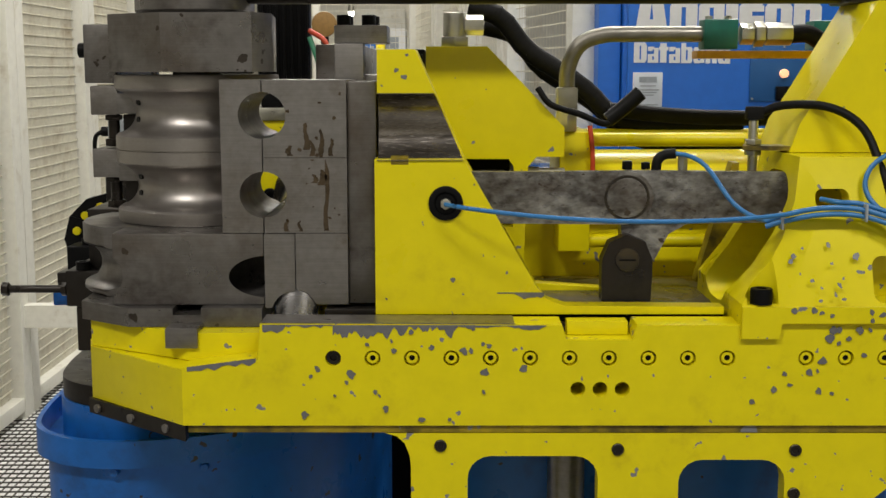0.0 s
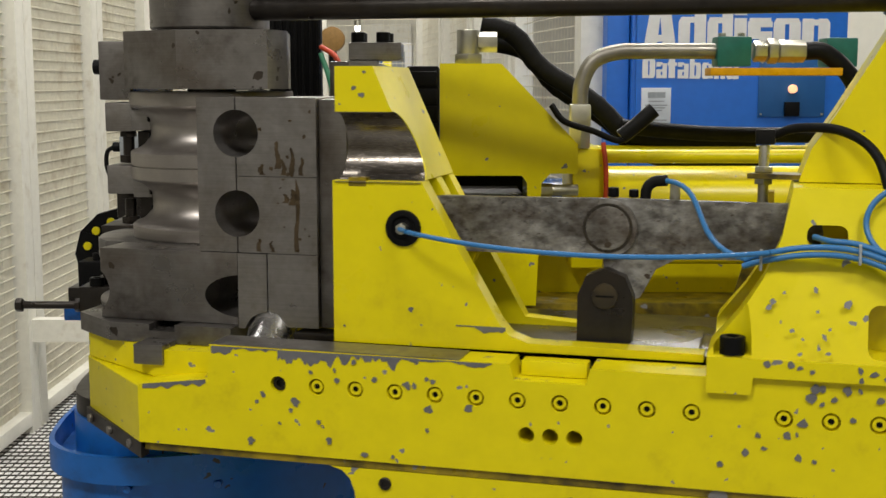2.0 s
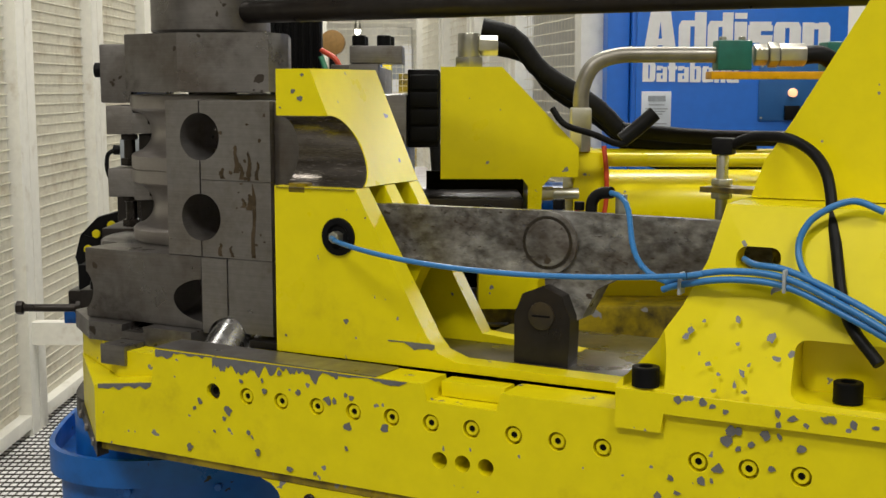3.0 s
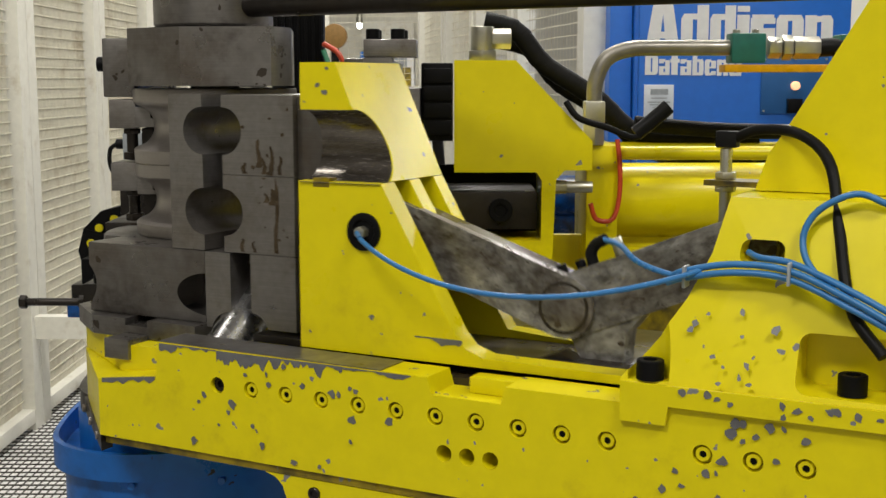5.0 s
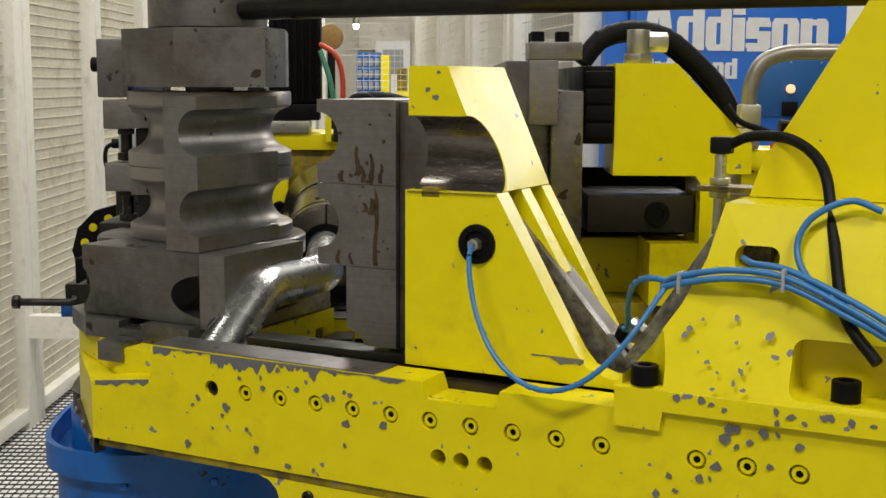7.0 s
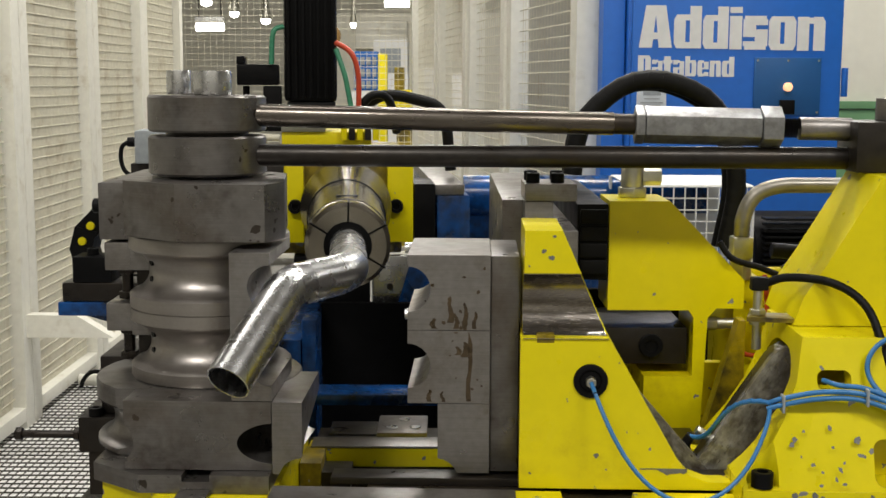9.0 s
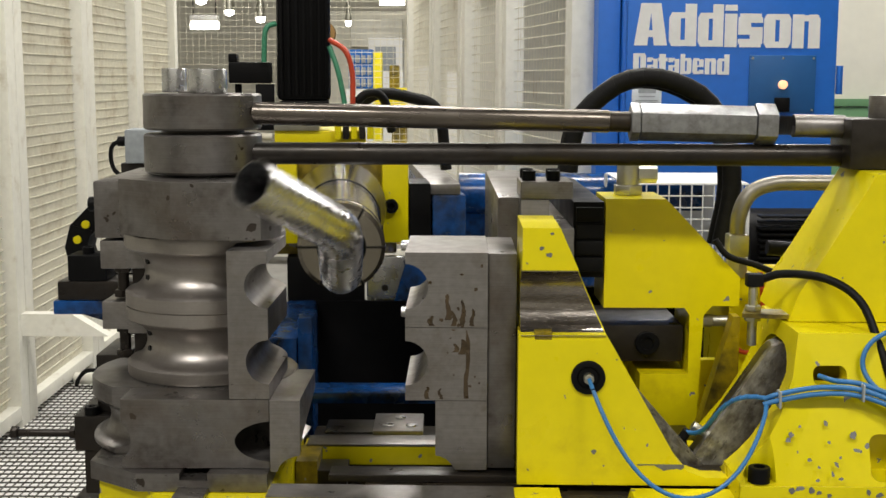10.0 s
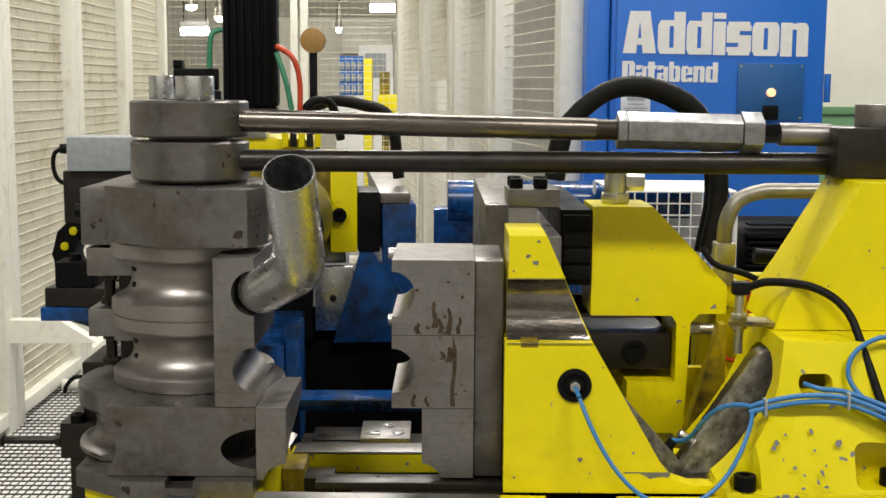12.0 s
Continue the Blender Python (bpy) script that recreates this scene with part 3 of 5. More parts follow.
def build_beam():
    front = [(0.028, 1.047), (1.30, 1.047), (1.30, 1.178), (0.605, 1.178), (0.600, 1.159), (0.516, 1.159), (0.510, 1.178), (0.128, 1.180), (0.124, 1.133), (0.028, 1.122)]
    b = part("beam", prism(front, BY, -0.235, w=0.003), M_YEL, arm)
    cuts = []
    for k in list(range(0, 11)) + [12, 13, 14]:
        cuts.append(add_cyl(bmesh.new(), (0.220 + 0.05 * k, BY - 0.02, ZB), (0.220 + 0.05 * k, BY + 0.012, ZB), 0.0102, None, 24))
    for k in range(3):
        cuts.append(add_cyl(bmesh.new(), (0.531 + 0.0283 * k, BY - 0.02, 1.0945), (0.531 + 0.0283 * k, BY + 0.05, 1.0945), 0.0096, None, 20))
    cut_with(b, cuts)
    for k in list(range(1, 11)) + [12, 13, 14]:
        s = part("socket_screw", add_lathe(bmesh.new(), [(0.0078, BY + 0.0119), (0.0078, BY + 0.003), (0.007, BY + 0.002), (0.0038, BY + 0.002), (0.0034, BY + 0.008), (0.0003, BY + 0.008)], (0.220 + 0.05 * k, ZB), 18, "y"), M_YEL, arm, "paint-covered socket screw")
        # Black plug in place of the shade inside the hexagon.
        part("socket", add_cyl(bmesh.new(), (0.220 + 0.05 * k, BY + 0.0079, ZB), (0.220 + 0.05 * k, BY + 0.0030, ZB), 0.0036, None, 6), M_VOID, s)
    part("plug_screw", add_lathe(bmesh.new(), [(0.009, BY + 0.0119), (0.009, BY + 0.006), (0.005, BY + 0.006), (0.004, BY + 0.011), (0.0003, BY + 0.011)], (0.220, ZB), 18, "y"), M_DARK, arm, "black threaded plug")
    part("beam_bed", box(0.25, 1.30, -0.234, -0.148, 1.05, 1.168, 0.003), M_PIT, arm, "oily dark bed of the arm")
    part("beam_bed", box(0.46, 1.30, -0.147, 0.10, 1.05, 1.168, 0.003), M_PIT, arm)
    part("bed_floor", box(0.125, 0.249, -0.234, 0.10, 1.05, 1.058, 0.002), M_PIT, arm)
    part("oil_tray", box(0.44, 0.735, -0.185, 0.095, 1.1685, 1.174, 0.002), M_PIT, arm, "oily dark tray under the toggle links")
    worn_patches()
    part("wear_strip", prism([(0.129, 1.1803), (0.45, 1.1787), (0.45, 1.1797), (0.129, 1.1813)], BY + 0.0006, -0.236, w=0.0003), M_STEEL, arm, "worn bare steel strip along the beam's top edge")
    part("guide_rail", box(0.20, 0.74, -0.19, -0.15, 1.1685, 1.1790, 0.002), M_DARK, arm)
    # nose under the die, with a sloping pocket in front
    nose = [(0.027, BY), (-0.128, -0.15), (-0.140, -0.11), (-0.14, 0.06), (-0.08, 0.14), (0.124, 0.14), (0.124, BY + 0.002)]
    part("nose", prism(nose, 1.047, 1.120, "z", 0.003), M_YEL, arm)
    nose2 = [(0.025, -0.24), (-0.126, -0.15), (-0.138, -0.11), (-0.138, 0.06), (-0.08, 0.138), (0.124, 0.138), (0.124, -0.236)]
    part("nose_step", prism(nose2, 1.121, 1.157, "z", 0.003), M_YEL, arm)
    strip = [(0.03, BY - 0.002), (-0.133, -0.152), (-0.128, -0.135), (0.03, -0.27)]
    part("wiper_strip", prism(strip, 1.026, 1.0465, "z", 0.001), M_DARK, arm, "oily dark steel wiper strip")
    rnd = random.Random(8)
    ledge = [(0.034 + 0.0088 * i, 1.1235 + 0.00104 * i * 1.1) for i in range(11)]
    part("bare_edge", add_prism(bmesh.new(), ledge + [(x, z - 0.003 - 0.006 * rnd.random()) for x, z in reversed(ledge)], BY - 0.0002, BY - 0.0008), M_BAREW, arm, "", 0)
    for k in range(3):
        q = Vector((0.0, -0.263, 1.036)).lerp(Vector((-0.115, -0.1685, 1.036)), k / 2)
        part("strip_screw", cyl(q, q + Vector((-0.0032, -0.0038, 0)), 0.006, 12, 0.001), M_STEEL, arm)
    part("lower_lip", box(0.032, 1.28, BY + 0.004, -0.24, 1.036, 1.0465, 0.002), M_YELD, arm)
    # skirt with rounded windows
    out = [(0.318, 0.62), (0.318, 0.99), (0.3165, 1.005), (0.310, 1.022), (0.300, 1.031), (0.285, 1.0355), (1.0, 1.0355), (1.0, 1.02), (0.86, 0.90), (0.86, 0.62)]
    sk = part("skirt", prism(out, BY + 0.005, -0.255, w=0.002), M_YEL, arm)
    cut_with(sk, [add_prism(bmesh.new(), rounded(0.391, 0.559, 0.80, 1.005, 0.03), BY - 0.05, -0.2), add_prism(bmesh.new(), rounded(0.663, 0.800, 0.80, 1.000, 0.03), BY - 0.05, -0.2)])
    for x, z in ((0.356, 1.019), (0.584, 1.014), (0.812, 1.013), (0.812, 0.955)):
        cap_screw("set_screw", (x, BY + 0.0055, z), (0, -1, 0), 0.008, 0.004, M_DARK, arm)
    part("inner_web", box(0.33, 1.0, -0.10, -0.07, 0.62, 1.045, 0.003), M_BLUE, arm, "dark blue inner web")
    part("inner_post", cyl((0.53, -0.16, 0.7), (0.53, -0.16, 1.0), 0.026, 20), M_STEEL, arm)
    part("inner_block", box(0.49, 0.575, -0.2, -0.12, 0.985, 1.03, 0.004), M_YELD, arm)


build_beam()


def build_tower():
    dome = [(0.735, 1.1605), (0.735, 1.205), (0.767, 1.245), (0.792, 1.285), (0.811, 1.33), (0.822, 1.385), (1.30, 1.385), (1.30, 1.1785), (0.785, 1.1785), (0.782, 1.1605)]
    d = part("casting", bevelled(lean_back(add_prism(bmesh.new(), dome, BY - 0.004, -0.02)), 0.020, 4), M_YELC, arm, "glossy yellow cast pivot housing with chipped paint")
    cut_with(d, [add_cyl(bmesh.new(), (0.762, -0.285, 1.2035), (0.762, -0.285, 1.5), 0.021, None, 28), add_prism(bmesh.new(), rounded(-0.212, -0.06, 1.186, 1.362, 0.055), 0.70, 0.93, "x"), add_prism(bmesh.new(), rounded(0.838, 0.882, 1.320, 1.345, 0.010), BY - 0.1, BY + 0.11), add_prism(bmesh.new(), rounded(0.905, 1.2, 1.205, 1.262, 0.012), BY - 0.1, BY + 0.06)])
    col = [(0.828, 1.386), (0.841, 1.425), (0.869, 1.468), (0.940, 1.588), (1.25, 1.588), (1.30, 1.386)]
    part("tower", prism(col, -0.145, 0.02, w=0.006), M_YELC, arm, "sloping yellow tower that carries the tie rods")
    part("tower_gusset", prism([(0.74, 1.18), (0.80, 1.18), (0.80, 1.36), (0.79, 1.36)], 0.02, 0.05, w=0.003), M_YELD, arm)
    cap_screw("bolt", (0.762, -0.281, 1.204), (0, 0, 1), 0.014, 0.020, M_BLACK, arm, "black socket bolt")
    cap_screw("bolt", (0.955, -0.262, 1.206), (0, 0, 1), 0.014, 0.020, M_BLACK, arm, "black socket bolt")
    part("shoe", prism([(0.736, 1.1612), (0.7355, 1.202), (1.3, 1.202), (1.3, 1.181), (0.786, 1.181), (0.783, 1.1612)], BY - 0.007, BY - 0.0035, w=0.001), M_YEL, arm)
    # proximity sensor on its bracket
    part("sensor_bracket", prism([(0.768, -0.13), (0.83, -0.14), (0.85, -0.10), (0.78, -0.09)], 1.388, 1.394, "z", 0.001), M_YELD, arm)
    s = part("sensor", cyl((0.787, -0.11, 1.345), (0.787, -0.11, 1.428), 0.0065, 14), M_ZINC, arm, "small threaded proximity sensor")
    part("nut", hexbar((0.787, -0.11, 1.3945), (0.787, -0.11, 1.402), 0.012), M_ZINC, s)
    part("nut", hexbar((0.787, -0.11, 1.380), (0.787, -0.11, 1.3875), 0.012), M_ZINC, s)
    part("plug", box(0.776, 0.80, -0.119, -0.101, 1.4285, 1.447, 0.003), M_RUBBER, s)
    hose("black_cable", [(0.795, -0.11, 1.438), (0.825, -0.125, 1.449), (0.875, -0.16, 1.447), (0.912, -0.19, 1.42), (0.930, -0.225, 1.36), (0.95, -0.262, 1.29), (0.985, -0.285, 1.25)], 0.0058, M_RUBBER, arm)
    hose("blue_cable", [(0.770, -0.258, 1.299), (0.790, -0.262, 1.306), (0.838, -0.264, 1.315), (0.892, -0.266, 1.313), (0.95, -0.280, 1.293), (1.0, -0.288, 1.270), (1.05, -0.297, 1.240)], 0.0034, M_CABLE, arm)
    hose("blue_cable", [(0.772, -0.252, 1.305), (0.790, -0.258, 1.313), (0.838, -0.262, 1.323), (0.892, -0.266, 1.321), (0.95, -0.280, 1.301), (1.0, -0.290, 1.277), (1.05, -0.299, 1.246)], 0.0034, M_CABLE, arm)
    hose("blue_cable", [(0.846, -0.235, 1.332), (0.862, -0.254, 1.330), (0.895, -0.260, 1.327), (0.95, -0.275, 1.308), (1.0, -0.284, 1.284), (1.05, -0.295, 1.252)], 0.0034, M_CABLE, arm)
    hose("blue_cable", [(0.975, -0.228, 1.385), (0.945, -0.232, 1.394), (0.91, -0.236, 1.375), (0.90, -0.244, 1.345), (0.92, -0.262, 1.316), (0.98, -0.28, 1.28)], 0.0033, M_CABLE, arm)
    for x, y, z in ((0.788, -0.262, 1.308), (0.892, -0.268, 1.319)):
        part("cable_tie", box(x, x + 0.003, y - 0.006, y + 0.012, z - 0.012, z + 0.010, 0.001), M_BOX, arm)


build_tower()

# tie rods from the post's top to the tower
rods = thing("tie_rods", "two dark steel tie rods with eye rings and a turnbuckle", "tie rod")


def build_rods():
    for z0, z1, name in ((1.578, 1.634, "eye_ring"), (1.640, 1.692, "eye_ring")):
        prof = [(0.03, z0), (0.083, z0), (0.0855, z0 + 0.003), (0.0855, z1 - 0.003), (0.083, z1), (0.03, z1)]
        part(name, add_lathe(bmesh.new(), prof, n=64), M_PLATE, rods, "dark worn steel eye ring")
    part("spacer", add_lathe(bmesh.new(), [(0.06, 1.572), (0.06, 1.645)], n=40), M_DARK, rods)
    part("lower_rod", cyl((0.07, -0.02, 1.606), (1.03, -0.02, 1.606), 0.016, 24), M_DARK, rods)
    def top(x):
        return (x, -0.02, 1.664 - 0.0195 * (x - 0.07))
    part("upper_rod", cyl(top(0.07), top(0.592), 0.0165, 24), M_ROD, rods)
    part("thread", cyl(top(0.592), top(0.64), 0.0150, 24), M_DARK, rods)
    part("turnbuckle", hexbar(top(0.636), top(0.80), 0.027), M_GALV, rods, "scuffed galvanised hexagonal turnbuckle")
    part("lock_nut", hexbar(top(0.622), top(0.635), 0.028), M_GALV, rods)
    part("lock_nut", hexbar(top(0.801), top(0.830), 0.031), M_GALV, rods)
    bm = bmesh.new()
    for i in range(7):
        add_lathe(bm, [(0.0115, -0.002), (0.0145, 0), (0.0115, 0.002)], n=20)
        for v in bm.verts:
            if abs(v.co.z) < 0.0021 and v.co.x < 0.1:
                v.co = Vector((0.832 + 0.004 * i, -0.02 + v.co.x, 1.649 + v.co.y)) if v.tag is False else v.co
                v.tag = True
    part("thread", bm, M_DARK, rods)
    part("rod_end", cyl((0.856, -0.02, 1.6485), (0.930, -0.02, 1.6475), 0.0165, 24), M_STEEL, rods)
    part("anchor_block", box(0.925, 1.12, -0.07, 0.03, 1.5885, 1.660, 0.004), M_DARK, rods, "dark steel anchor block on the tower")
    part("anchor_pin", cyl((0.995, -0.02, 1.66), (0.995, -0.02, 1.692), 0.03, 24), M_STEEL, rods)


build_rods()

# clamp slide: a yellow jaw with the dies on it, sliding along the arm
slide_shape = [(0.271, 1.1795), (0.271, 1.383), (0.386, 1.383), (0.483, 1.214), (0.496, 1.199), (0.520, 1.1905), (0.728, 1.189), (0.728, 1.1795)]
slide = part("clamp_slide", prism(slide_shape, -0.227, -0.196, w=0.003), M_YELC, arm, "yellow clamp jaw sliding along the bend arm")


def half_round(x, z, r, side, n=14):
    """Points of a half circle notch, from below to above, bulging to side."""
    return [(x + side * r * math.cos(a), z + r * math.sin(a)) for a in [(-math.pi / 2 + math.pi * i / n) for i in range(n + 1)]]


TR = 0.0308
Z1, Z2, Z3 = 1.4374, 1.3324, 1.222


LEG = Vector((0.0, -0.80, -0.60)).normalized()
TIP_Y = -0.105
RB = 0.1605


def tube_pocket():
    """The room that the bent tube takes up between the lower dies."""
    e = Vector((RB, TIP_Y, Z3))
    return add_sweep(bmesh.new(), [(RB, 0.1, Z3), (RB, 0.0, Z3), e + LEG * 0.045, e + LEG * 0.16], 0.0312, 24)


def build_slide():
    part("back_plate", prism([(0.30, 1.184), (0.30, 1.383), (0.386, 1.383), (0.49, 1.199), (0.62, 1.189), (0.62, 1.184)], -0.10, -0.075, w=0.003), M_YELC, slide)
    part("rib", prism([(0.30, 1.25), (0.30, 1.383), (0.386, 1.383), (0.44, 1.29), (0.42, 1.25)], -0.16, -0.135, w=0.003), M_YELC, slide)
    part("core", box(0.272, 0.30, -0.195, -0.101, 1.184, 1.383, 0.002), M_YELD, slide)
    part("foot", box(0.275, 0.72, -0.195, -0.08, 1.183, 1.1885, 0.001), M_PIT, slide, "oily dark foot plate")
    cap = part("hook_cap", prism([(0.275, 1.384), (0.275, 1.523), (0.324, 1.523), (0.386, 1.384)], -0.2265, -0.076, w=0.004), M_YELC, slide)
    cut_with(cap, [add_cyl(bmesh.new(), (0.20, -0.222, 1.4245), (0.50, -0.222, 1.4245), 0.0435, None, 48)])
    # steel lined half bore, open in front, its end following the slope
    bm = bmesh.new()
    rows_ = []
    for i in range(25):
        q = radians(-100 + 200 * i / 24)
        y, z = -0.222 + 0.0428 * math.cos(q), 1.4245 + 0.0428 * math.sin(q)
        yo, zo = -0.222 + 0.0434 * math.cos(q), 1.4245 + 0.0434 * math.sin(q)
        xe = 0.3225 + (1.523 - z) * 0.446
        rows_.append([bm.verts.new(p) for p in ((0.2745, y, z), (xe, y, z), (xe, yo, zo), (0.2745, yo, zo))])
    for p, q in zip(rows_, rows_[1:]):
        for k in range(4):
            bm.faces.new((p[k], p[(k + 1) % 4], q[(k + 1) % 4], q[k]))
    bm.faces.new(rows_[0])
    bm.faces.new(list(reversed(rows_[-1])))
    part("bore_lining", bm, M_BORE, slide, "oily bright steel lining of the half bore")
    part("bare_patch", jag(0.43, 0.492, 1.1985, 1.2085, -0.2272, 14, random.Random(3)), M_BAREW, slide, "", 0)
    rnd = random.Random(21)
    for x, z, r in ((0.300, 1.497, 0.0042), (0.309, 1.488, 0.0045), (0.281, 1.477, 0.002), (0.313, 1.516, 0.0025)):
        part("paint_chip", blob(x, z, r, -0.2267, rnd), M_BAREW, cap, "", 0)
    for x, z, r in ((0.372, 1.225, 0.0035), (0.285, 1.20, 0.002), (0.40, 1.35, 0.0015)):
        part("paint_chip", blob(x, z, r, -0.2272, rnd), M_BAREW, slide, "", 0)
    part("foot_key", box(0.519, 0.597, -0.262, -0.236, 1.1595, 1.1772, 0.001), M_YELC, slide)
    part("pin_key", box(0.292, 0.315, -0.2275, -0.21, 1.376, 1.387, 0.001), M_YELD, slide)
    part("backing_plate", box(0.232, 0.2705, -0.172, 0.0, 1.184, 1.482, 0.002), M_PLATE, slide, "grey steel backing plate behind the clamp dies")
    x0, xr = 0.1205, 0.2315
    for zc, za, zb in ((Z1, 1.3820, 1.4838), (Z2, 1.2810, 1.3812)):
        pts = [(xr, za), (xr, zb), (x0, zb)] + list(reversed(half_round(x0, zc, TR, 1))) + [(x0, za)]
        part("clamp_die", prism(pts, -0.18, 0.0, w=0.0008), M_STEEL, slide, "ground steel clamp die with a half-round groove and rust runs")
    pts = [(xr, 1.2802), (0.1615, 1.2802), (0.1615, 1.205), (0.166, 1.195), (0.174, 1.188), (0.183, 1.1838), (xr, 1.1838)]
    low = part("clamp_die", prism(pts, -0.18, 0.0, w=0.0008), M_STEEL, slide, "ground steel clamp die closed in front")
    cut_with(low, [tube_pocket(), add_cyl(bmesh.new(), (0.158, -0.3, 1.171), (0.158, -0.10, 1.171), 0.0305, None, 32)])
    rnd = random.Random(11)
    def run_down(x, z1, z0, w):
        n = 12
        xs = [x + 0.0016 * math.sin(i * 0.5 + x * 90) + rnd.gauss(0, 0.0003) for i in range(n + 1)]
        ws = [w * (0.4 + 0.5 * i / n + 0.35 * rnd.random()) * (0.25 if i == 0 else 1.0) for i in range(n + 1)]
        zs = [z1 + (z0 - z1) * i / n for i in range(n + 1)]
        pts = [(p - q, r) for p, q, r in zip(xs, ws, zs)] + [(p + q, r) for p, q, r in reversed(list(zip(xs, ws, zs)))]
        part("oil_run", add_prism(bmesh.new(), pts, -0.1801, -0.1803), M_OILRUN, slide, "", 0)
    for x, z1, z0, w in ((0.204, 1.379, 1.284, 0.0035), (0.198, 1.420, 1.384, 0.0035), (0.211, 1.408, 1.384, 0.003), (0.178, 1.428, 1.392, 0.004), (0.186, 1.405, 1.384, 0.0035), (0.155, 1.398, 1.384, 0.004), (0.150, 1.30, 1.283, 0.003), (0.168, 1.298, 1.283, 0.0025), (0.199, 1.366, 1.345, 0.005), (0.189, 1.36, 1.348, 0.004)):
        run_down(x, z1, z0, w)
    for _ in range(16):
        part("stain", blob(0.135 + 0.09 * rnd.random(), 1.29 + 0.18 * rnd.random(), 0.0012 + 0.0018 * rnd.random(), -0.1801, rnd), M_OILRUN, slide, "", 0)
    for z in (1.483, 1.385):
        part("dowel", cyl((0.108, -0.03, z - 0.01), (0.125, -0.03, z - 0.01), 0.008, 14), M_CHROME, slide)
    e = part("sensor_eye", add_lathe(bmesh.new(), [(0.0225, -0.2265), (0.0225, -0.230), (0.020, -0.231), (0.015, -0.2305), (0.013, -0.2275)], (0.363, 1.326), 32, "y"), M_BLACK, slide, "black round sensor socket")
    part("gland", hexbar((0.363, -0.2275, 1.326), (0.363, -0.240, 1.326), 0.0075), M_ZINC, e)


build_slide()

# toggle links of the clamp
def link_plate(name, L, material):
    bm = bmesh.new()
    pts = [(-0.0, -0.034), (L, -0.036)]
    for i in range(9):
        a = -math.pi / 2 + math.pi * i / 8
        pts.append((L + 0.036 * math.cos(a), 0.036 * math.sin(a)))
    pts += [(0.0, 0.034)]
    for i in range(1, 8):
        a = math.pi / 2 + math.pi * i / 8
        pts.append((0.034 * math.cos(a), 0.034 * math.sin(a)))
    add_prism(bm, pts, -0.02, -0.006)
    ob = part(name, bevelled(bm, 0.003), material, arm, "pitted grey toggle link with oily pivot")
    # Dark core, standing for the shaded inside between the link's plates.
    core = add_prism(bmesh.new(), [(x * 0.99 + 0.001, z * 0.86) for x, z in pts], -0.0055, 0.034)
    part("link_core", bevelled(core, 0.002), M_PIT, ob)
    return ob


PIV_Z, LINK_A, LINK = 1.327, 0.243, 0.218
link_a = link_plate("toggle_link", LINK_A, M_LINK)
link_b = link_plate("toggle_link", LINK, M_LINK)
part("pivot_pin", cyl((LINK_A, -0.0215, 0), (LINK_A, 0.024, 0), 0.027, 32), M_LINK, link_a, "worn pivot pin, flush with the link")
part("pin_groove", add_lathe(bmesh.new(), [(0.0272, -0.0204), (0.0272, -0.0207), (0.0305, -0.0207), (0.0305, -0.0204)], (LINK_A, 0), 32, "y"), M_PIT, link_a)
part("worn_edge", box(0.03, LINK_A - 0.01, -0.0195, -0.0065, 0.0338, 0.0350, 0.0004), M_PLATE, link_a, "bare bright edge of the link")
part("crank_lobe", prism([(0.08, 0.03), (0.13, 0.033), (0.16, 0.05), (0.178, 0.085), (0.20, 0.095), (0.22, 0.085), (0.225, 0.03)], -0.018, 0.018, w=0.003), M_LINK, link_b)
link_c = part("actuator_link", bevelled(add_prism(bmesh.new(), [(-0.034, -0.14), (0.030, -0.14), (0.034, -0.05), (0.034, -0.03), (0.024, -0.006), (0, 0.004), (-0.024, -0.006), (-0.034, -0.03)], -0.034, -0.006), 0.003), M_DARK, arm, "dark oily actuator link")
part("pivot_pin", cyl((0, -0.0365, -0.03), (0, 0.01, -0.03), 0.016, 24), M_PIT, link_c)
part("pin_slot", box(-0.011, 0.011, -0.0369, -0.0363, -0.0312, -0.0288, 0), M_BLACK, link_c)

for x, r, h in ((0.215, 0.007, 0.012), (0.19, 0.006, 0.010)):
    part("link_screw", cyl((x, 0, -0.036), (x, 0, -0.036 - h), r, 14), M_BLACK, link_b)
part("link_plug", hexbar((0.14, 0, -0.034), (0.14, 0, -0.056), 0.007), M_ZINC, link_b)
hose("plug_boot", [(0.176, 0, -0.034), (0.174, 0, -0.048), (0.165, 0, -0.056), (0.150, -0.004, -0.058)], 0.0068, M_RUBBER, link_b)
# blue sensor cable in short stiff pieces
NC, CABLE_L = 30, 0.4165
cable = []
for k in range(NC):
    bm = add_sweep(bmesh.new(), [(-0.0012, 0, 0), (CABLE_L / NC * 0.5, 0, 0), (CABLE_L / NC + 0.0012, 0, 0)], 0.0029, 10)
    cable.append(part("cable_piece", bm, M_CABLE, arm))

NL = 14
link_cable = []
for k in range(NL):
    link_cable.append(part("cable_piece", add_sweep(bmesh.new(), [(-0.001, 0, 0), (0.007, 0, 0), (0.0165, 0, 0)], 0.0031, 10), M_CABLE, arm))

# thick hose over the pressure die slide, in short stiff pieces
NH = 24
hose_thing = thing("hydraulic_hose", "thick black hydraulic hose arching over the slide", "hose")
hose_pieces = []
for k in range(NH):
    hose_pieces.append(part("hose_piece", add_sweep(bmesh.new(), [(-0.004, 0, 0), (0.012, 0, 0), (0.030, 0, 0)], 0.0165, 16), M_RUBBER, hose_thing))

